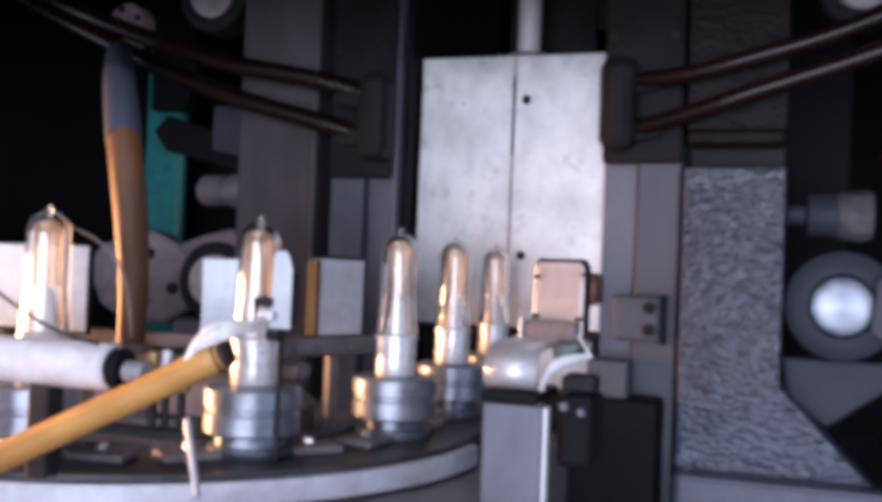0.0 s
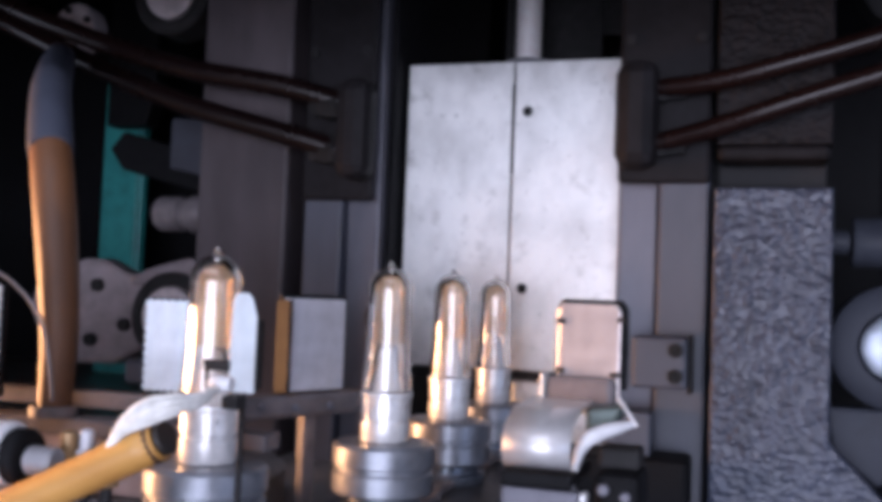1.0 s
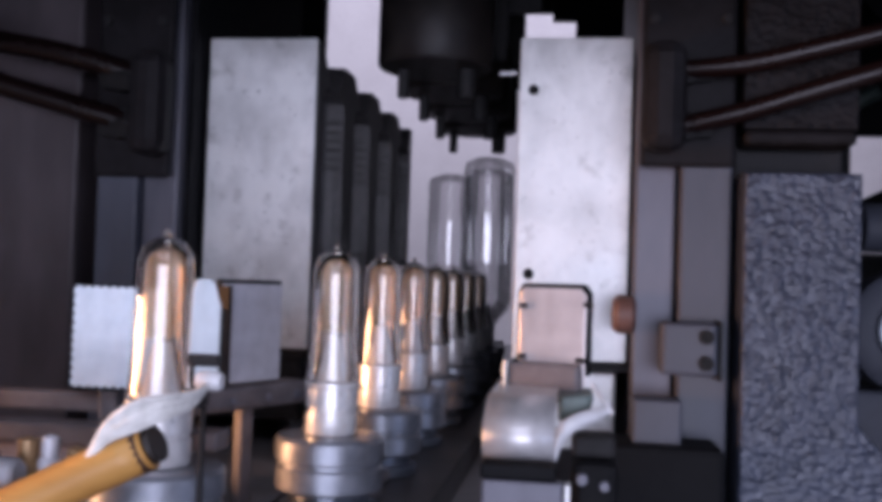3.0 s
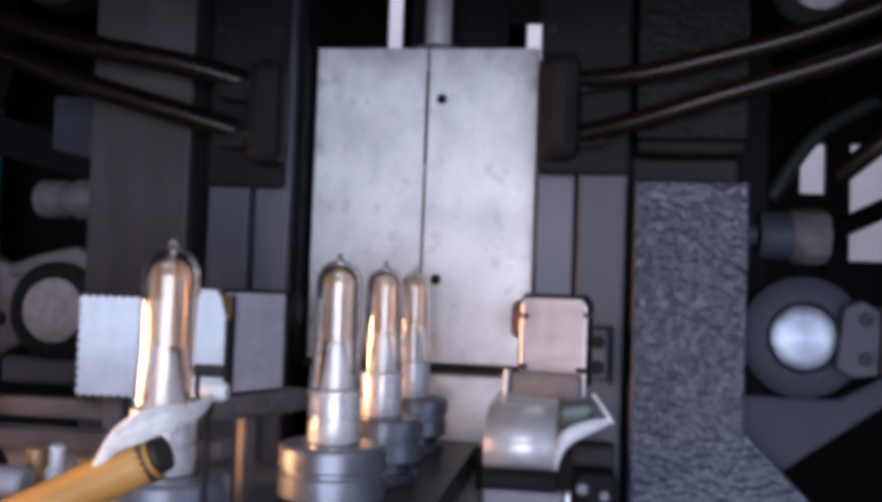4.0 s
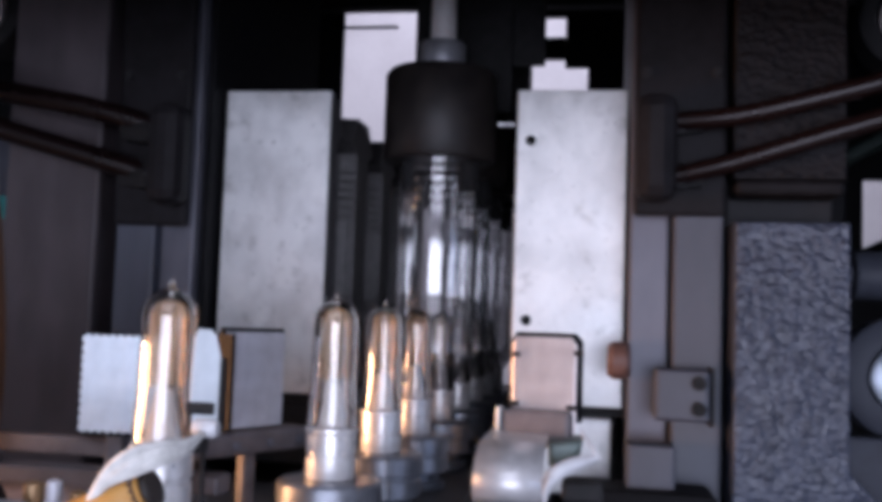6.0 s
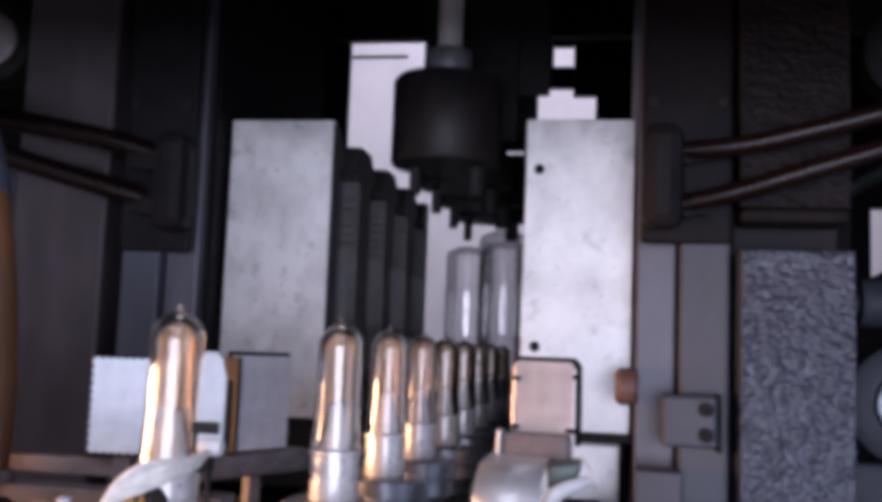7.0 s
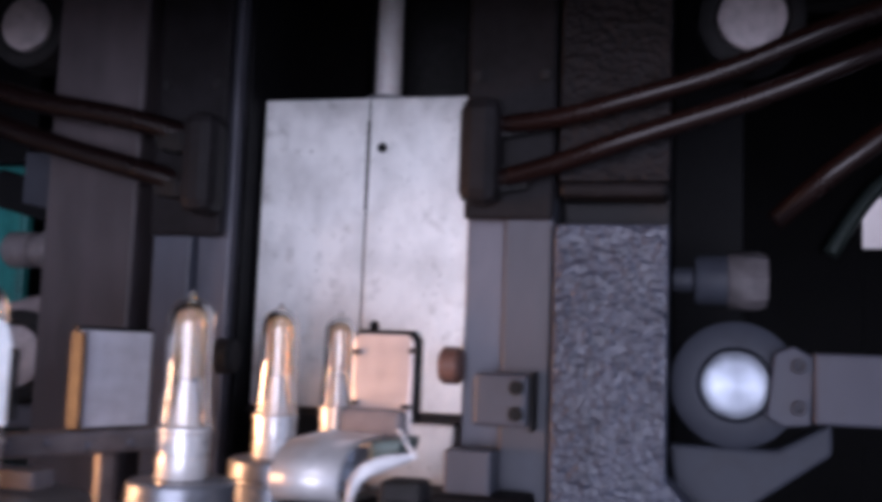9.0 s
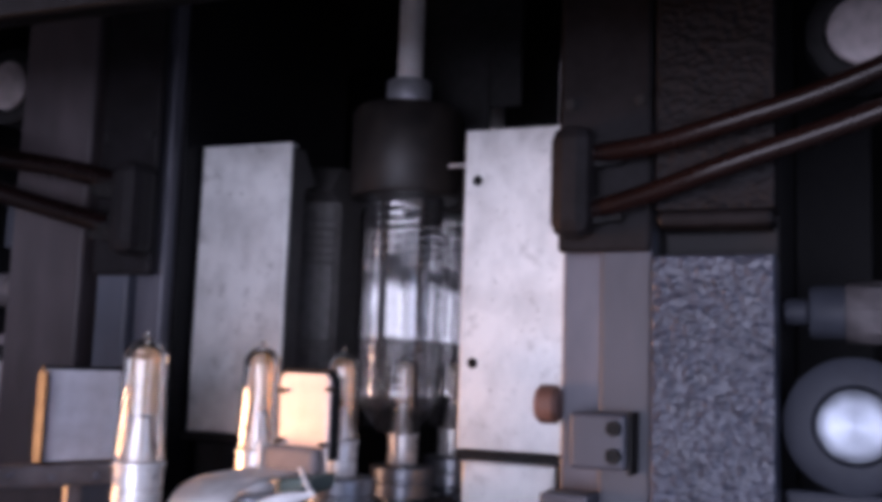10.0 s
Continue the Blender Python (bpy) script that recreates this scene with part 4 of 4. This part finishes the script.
    part("door", box(-.760, -.699, .794, .799, .2, 1.42, .002), GREEN, g)
    part("plinth", box(-.77, -.69, .79, .83, -.0, .1, .004), DARK, g)
    for o in g.children:
        o.matrix_basis = inv
    k = thing("black_bracket", "black angled steel bracket in front of the green cabinet", "bracket", (-.52, .62, .955))
    inv = Matrix.Translation(k.location).inverted()
    part("arm", prism([(-.62, 1.262), (-.60, 1.285), (-.40, 1.232), (-.40, 1.185), (-.60, 1.235)], .615, .64, .003), BLACK, k)
    part("upper_arm", prism([(-.66, 1.30), (-.60, 1.30), (-.585, 1.35), (-.585, 1.50), (-.66, 1.50)], .66, .69, .003), BLACK, k)
    part("post", box(-.44, -.40, .645, .68, .955, 1.60, .003), BLACK, k)
    for o in k.children:
        o.matrix_basis = inv


def machine_frame():
    """The dark frame round the mould station: crown, added roof, side cheeks and the pierced rear sheet."""
    t = thing("machine_frame", "dark steel machine frame with unseen added roof and pierced rear sheet", "machine frame", (0, 1.0, 0), kind="structure")
    part("crown", box(-.75, .75, .80, .83, 1.516, 2.10, .004), DARK, t)
    # Unseen roof, added to keep light from above off the mould.
    part("roof", box(-1.3, .95, .10, 2.3, 2.12, 2.16, .004), DARK, t)
    part("cheek", box(-1.32, -1.28, .10, 2.3, 0.0, 2.12, .004), DARK, t)
    part("cheek", box(.93, .97, .10, 2.3, 0.0, 2.12, .004), DARK, t)
    # Unseen hood, added with the beam above it to shade the upper columns.
    hood = bmesh.new()
    low, high = [(-.055, 1.262), (-.055, 1.272), (.20, 1.385), (.20, 1.375)], (-1.28, .93)
    va, vb = [hood.verts.new((high[0], y, z)) for y, z in low], [hood.verts.new((high[1], y, z)) for y, z in low]
    hood.faces.new(va), hood.faces.new(vb[::-1])
    for i in range(4):
        hood.faces.new((va[i], vb[i], vb[(i + 1) % 4], va[(i + 1) % 4]))
    bmesh.ops.recalc_face_normals(hood, faces=hood.faces)
    part("hood", hood, BLACK, t, "unseen sloping sheet added to shade the upper parts")
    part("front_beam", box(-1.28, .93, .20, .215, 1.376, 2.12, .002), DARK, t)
    # Black sheet added to hide far bottles and bright gaps at the left.
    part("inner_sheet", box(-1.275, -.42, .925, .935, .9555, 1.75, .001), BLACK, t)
    # Dark sheets added to hide the rear rods and the bright wall.
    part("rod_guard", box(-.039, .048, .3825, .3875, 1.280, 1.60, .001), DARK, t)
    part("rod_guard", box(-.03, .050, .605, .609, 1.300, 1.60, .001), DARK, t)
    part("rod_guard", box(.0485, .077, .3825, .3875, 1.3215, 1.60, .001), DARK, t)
    k = 1.352
    fx, fz = (lambda x: .135 + (x - .135) * k), (lambda z: 1.085 + (z - 1.085) * k)
    y0, y1 = 2.20, 2.23
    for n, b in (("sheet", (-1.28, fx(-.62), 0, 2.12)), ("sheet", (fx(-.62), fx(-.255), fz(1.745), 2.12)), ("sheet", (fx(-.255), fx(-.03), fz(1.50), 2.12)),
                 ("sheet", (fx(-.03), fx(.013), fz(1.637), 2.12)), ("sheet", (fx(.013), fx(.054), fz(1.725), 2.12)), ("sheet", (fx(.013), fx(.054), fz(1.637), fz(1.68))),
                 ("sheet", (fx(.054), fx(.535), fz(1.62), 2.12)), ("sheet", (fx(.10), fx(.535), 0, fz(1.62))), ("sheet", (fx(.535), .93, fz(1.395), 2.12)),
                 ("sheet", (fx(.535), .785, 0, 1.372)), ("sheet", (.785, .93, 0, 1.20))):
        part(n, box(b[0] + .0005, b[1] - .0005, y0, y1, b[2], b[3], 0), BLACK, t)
    part("strut", box(fx(-.46), fx(-.29), y0 - .03, y0 - .012, fz(1.698), fz(1.702), 0), DULL, t)
    part("strut", box(fx(.574), fx(.618), y0 - .05, y0 - .02, fz(.95), fz(1.5), .002), BLACK, t)
    part("brace", tube([(fx(.47), y0 - .07, fz(1.28)), (fx(.55), y0 - .07, fz(1.40)), (fx(.66), y0 - .07, fz(1.47))], .02, 10), WING, t, "dark green painted brace")
    part("brace", tube([(fx(.58), y0 - .08, fz(1.22)), (fx(.72), y0 - .08, fz(1.29))], .025, 10), BLACK, t)
    inv = Matrix.Translation(t.location).inverted()
    for o in t.children:
        o.matrix_basis = inv


def oven_portal():
    """The end of the heating tunnel from which the chain comes, out of sight."""
    t = thing("oven_portal", "dark sheet metal end of the heating tunnel over the chain", "oven", (-.66, -.14, .955))
    inv = Matrix.Translation(t.location).inverted()
    part("post", box(-.70, -.63, -.34, -.285, .955, 1.13, .003), DARK, t, at=inv)
    part("post", box(-.70, -.63, .005, .06, .955, 1.13, .003), DARK, t, at=inv)
    part("lintel", box(-.70, -.63, -.34, .06, 1.1305, 1.18, .003), DARK, t, at=inv)


oven_portal()
machine_frame()
chain_deck()
left_clutter()
hose_and_sleeve()
reflectors()
lamp_mount()
MOULD_L, MOULD_R = mould_half(-1), mould_half(1)
PLATEN_L, PLATEN_R = clamp_platen(-1), clamp_platen(1)
PLUGS = [base_plug(y) for y in CAVITIES[:1]]
PLUGS += [copy_thing(PLUGS[0], pose(SEAM, y, 1.262)) for y in CAVITIES[1:]]

# Carriers by the station at which they stand at the start; each index of the chain takes them on by four.
FIRST, LAST = -12, 10
CARRIERS = {FIRST: carrier()}
PREFORMS = {FIRST: preform()}
for i in range(FIRST + 1, LAST + 1):
    CARRIERS[i] = copy_thing(CARRIERS[FIRST], pose(*station(i * P), 0.955))
    if i < 3:
        PREFORMS[i] = copy_thing(PREFORMS[FIRST], pose(*station(i * P), NECK_Z))
BOTTLES = {}
for grow, start in ((-.0016, 7), (-.0016, 3), (-.0006, -1), (.0003, -5)):
    first = bottle(grow, start < 3)
    BOTTLES[start] = first
    for i in range(1, 4):
        BOTTLES[start + i] = copy_thing(first, pose(0, 0, NECK_Z))

# ---- what moves ----
OPENINGS = (1.75, 5.65, 9.55)
CLOCK = [0.0] + [round(t0 + d, 3) for t0 in OPENINGS for d in
                 (0, .05, .1, .15, .2, .25, .3, .35, .4, .45, .5, .57, .6, .65, .7, .75, .8, .85, .9, .95, 1.0, 1.05, 1.12, 1.2, 1.3, 1.4, 1.5, 1.55, 1.6, 1.65, 1.7, 1.75, 1.8, 1.85, 1.9, 1.95, 2.0, 2.05, 2.1, 2.5)
                 if t0 + d < 10.0] + [10.0]


def between(knots, x):
    if x <= knots[0][0]:
        return knots[0][1]
    for (xa, a), (xb, b) in zip(knots, knots[1:]):
        if x <= xb:
            return a + (b - a) * (x - xa) / (xb - xa)
    return knots[-1][1]


def phase(t):
    """Seconds since the mould last began to open; before the first time, it is shut."""
    since = [t - t0 for t0 in OPENINGS if t >= t0 - 1e-6]
    return since[-1] if since else -1.0


def opened(t, right=False):
    """How far a half of the mould stands open; the right one shuts a little later."""
    shut = [(1.68, .85), (1.75, .66), (1.85, .48), (1.95, .07), (2.02, 0)] if right else [(1.68, .80), (1.75, .55), (1.85, .25), (1.95, .03), (2.02, 0)]
    return between([(0, 0), (.05, .08), (.1, .18), (.15, .32), (.25, .74), (.35, .95), (.5, 1), (1.58, 1)] + shut, phase(t))


def lifted(t):
    return between([(0, 0), (.05, .0), (.15, .024), (.25, .034), (.45, .047), (.7, .074), (.9, .078), (1.25, .078), (1.4, .05), (1.55, .02), (1.75, .0)], phase(t))


def indexed(t):
    """Stations by which the chain has gone on."""
    done = 0.0
    for t0 in OPENINGS:
        u = min(max((t - t0 - .57) / .55, 0), 1)
        done += 4 * u * u * (3 - 2 * u)
    return done


def motions():
    for ob, far in ((MOULD_L, OPEN_L), (MOULD_R, OPEN_R), (PLATEN_L, OPEN_L), (PLATEN_R, OPEN_R)):
        x, y, z = ob.location
        walk(ob, [(t, pose(x + far * opened(t, far > 0), y, z)) for t in CLOCK])
    for ob in PLUGS:
        x, y, z = ob.location
        walk(ob, [(t, pose(x, y, z + lifted(t))) for t in CLOCK])
    for i, ob in CARRIERS.items():
        walk(ob, [(t, pose(*station((i + indexed(t)) * P), 0.955, rz=heading((i + indexed(t)) * P))) for t in CLOCK])
    for i, ob in PREFORMS.items():
        walk(ob, [(t, pose(*station((i + indexed(t)) * P), NECK_Z)) for t in CLOCK])
    for i, ob in BOTTLES.items():
        # a bottle's wall waits behind the cavity's skin until its preform has come into the shut mould
        blown = 0.0 if i >= 3 else (3.9 if i >= -1 else 7.8)
        home = (3 + (i + 5) % 4 + (4 if i >= 7 else 0)) * P
        rows = []
        for t in CLOCK:
            gone = indexed(t) - indexed(blown) if t >= blown else 0.0
            x, y = station(home + gone * P)
            rows.append((t, pose(x + (SEAM if gone < .3 and i < 7 else 0.0), y, NECK_Z)))
        walk(ob, rows)
        for half, far in zip(sorted((c for c in ob.children if c.name.startswith("wall_half")), key=lambda c: c.name), (OPEN_L, OPEN_R)):
            walk(half, [(t, pose(far * opened(t, far > 0) + math.copysign(.012, far) if t < blown else 0.0, 0, 0)) for t in CLOCK])


motions()
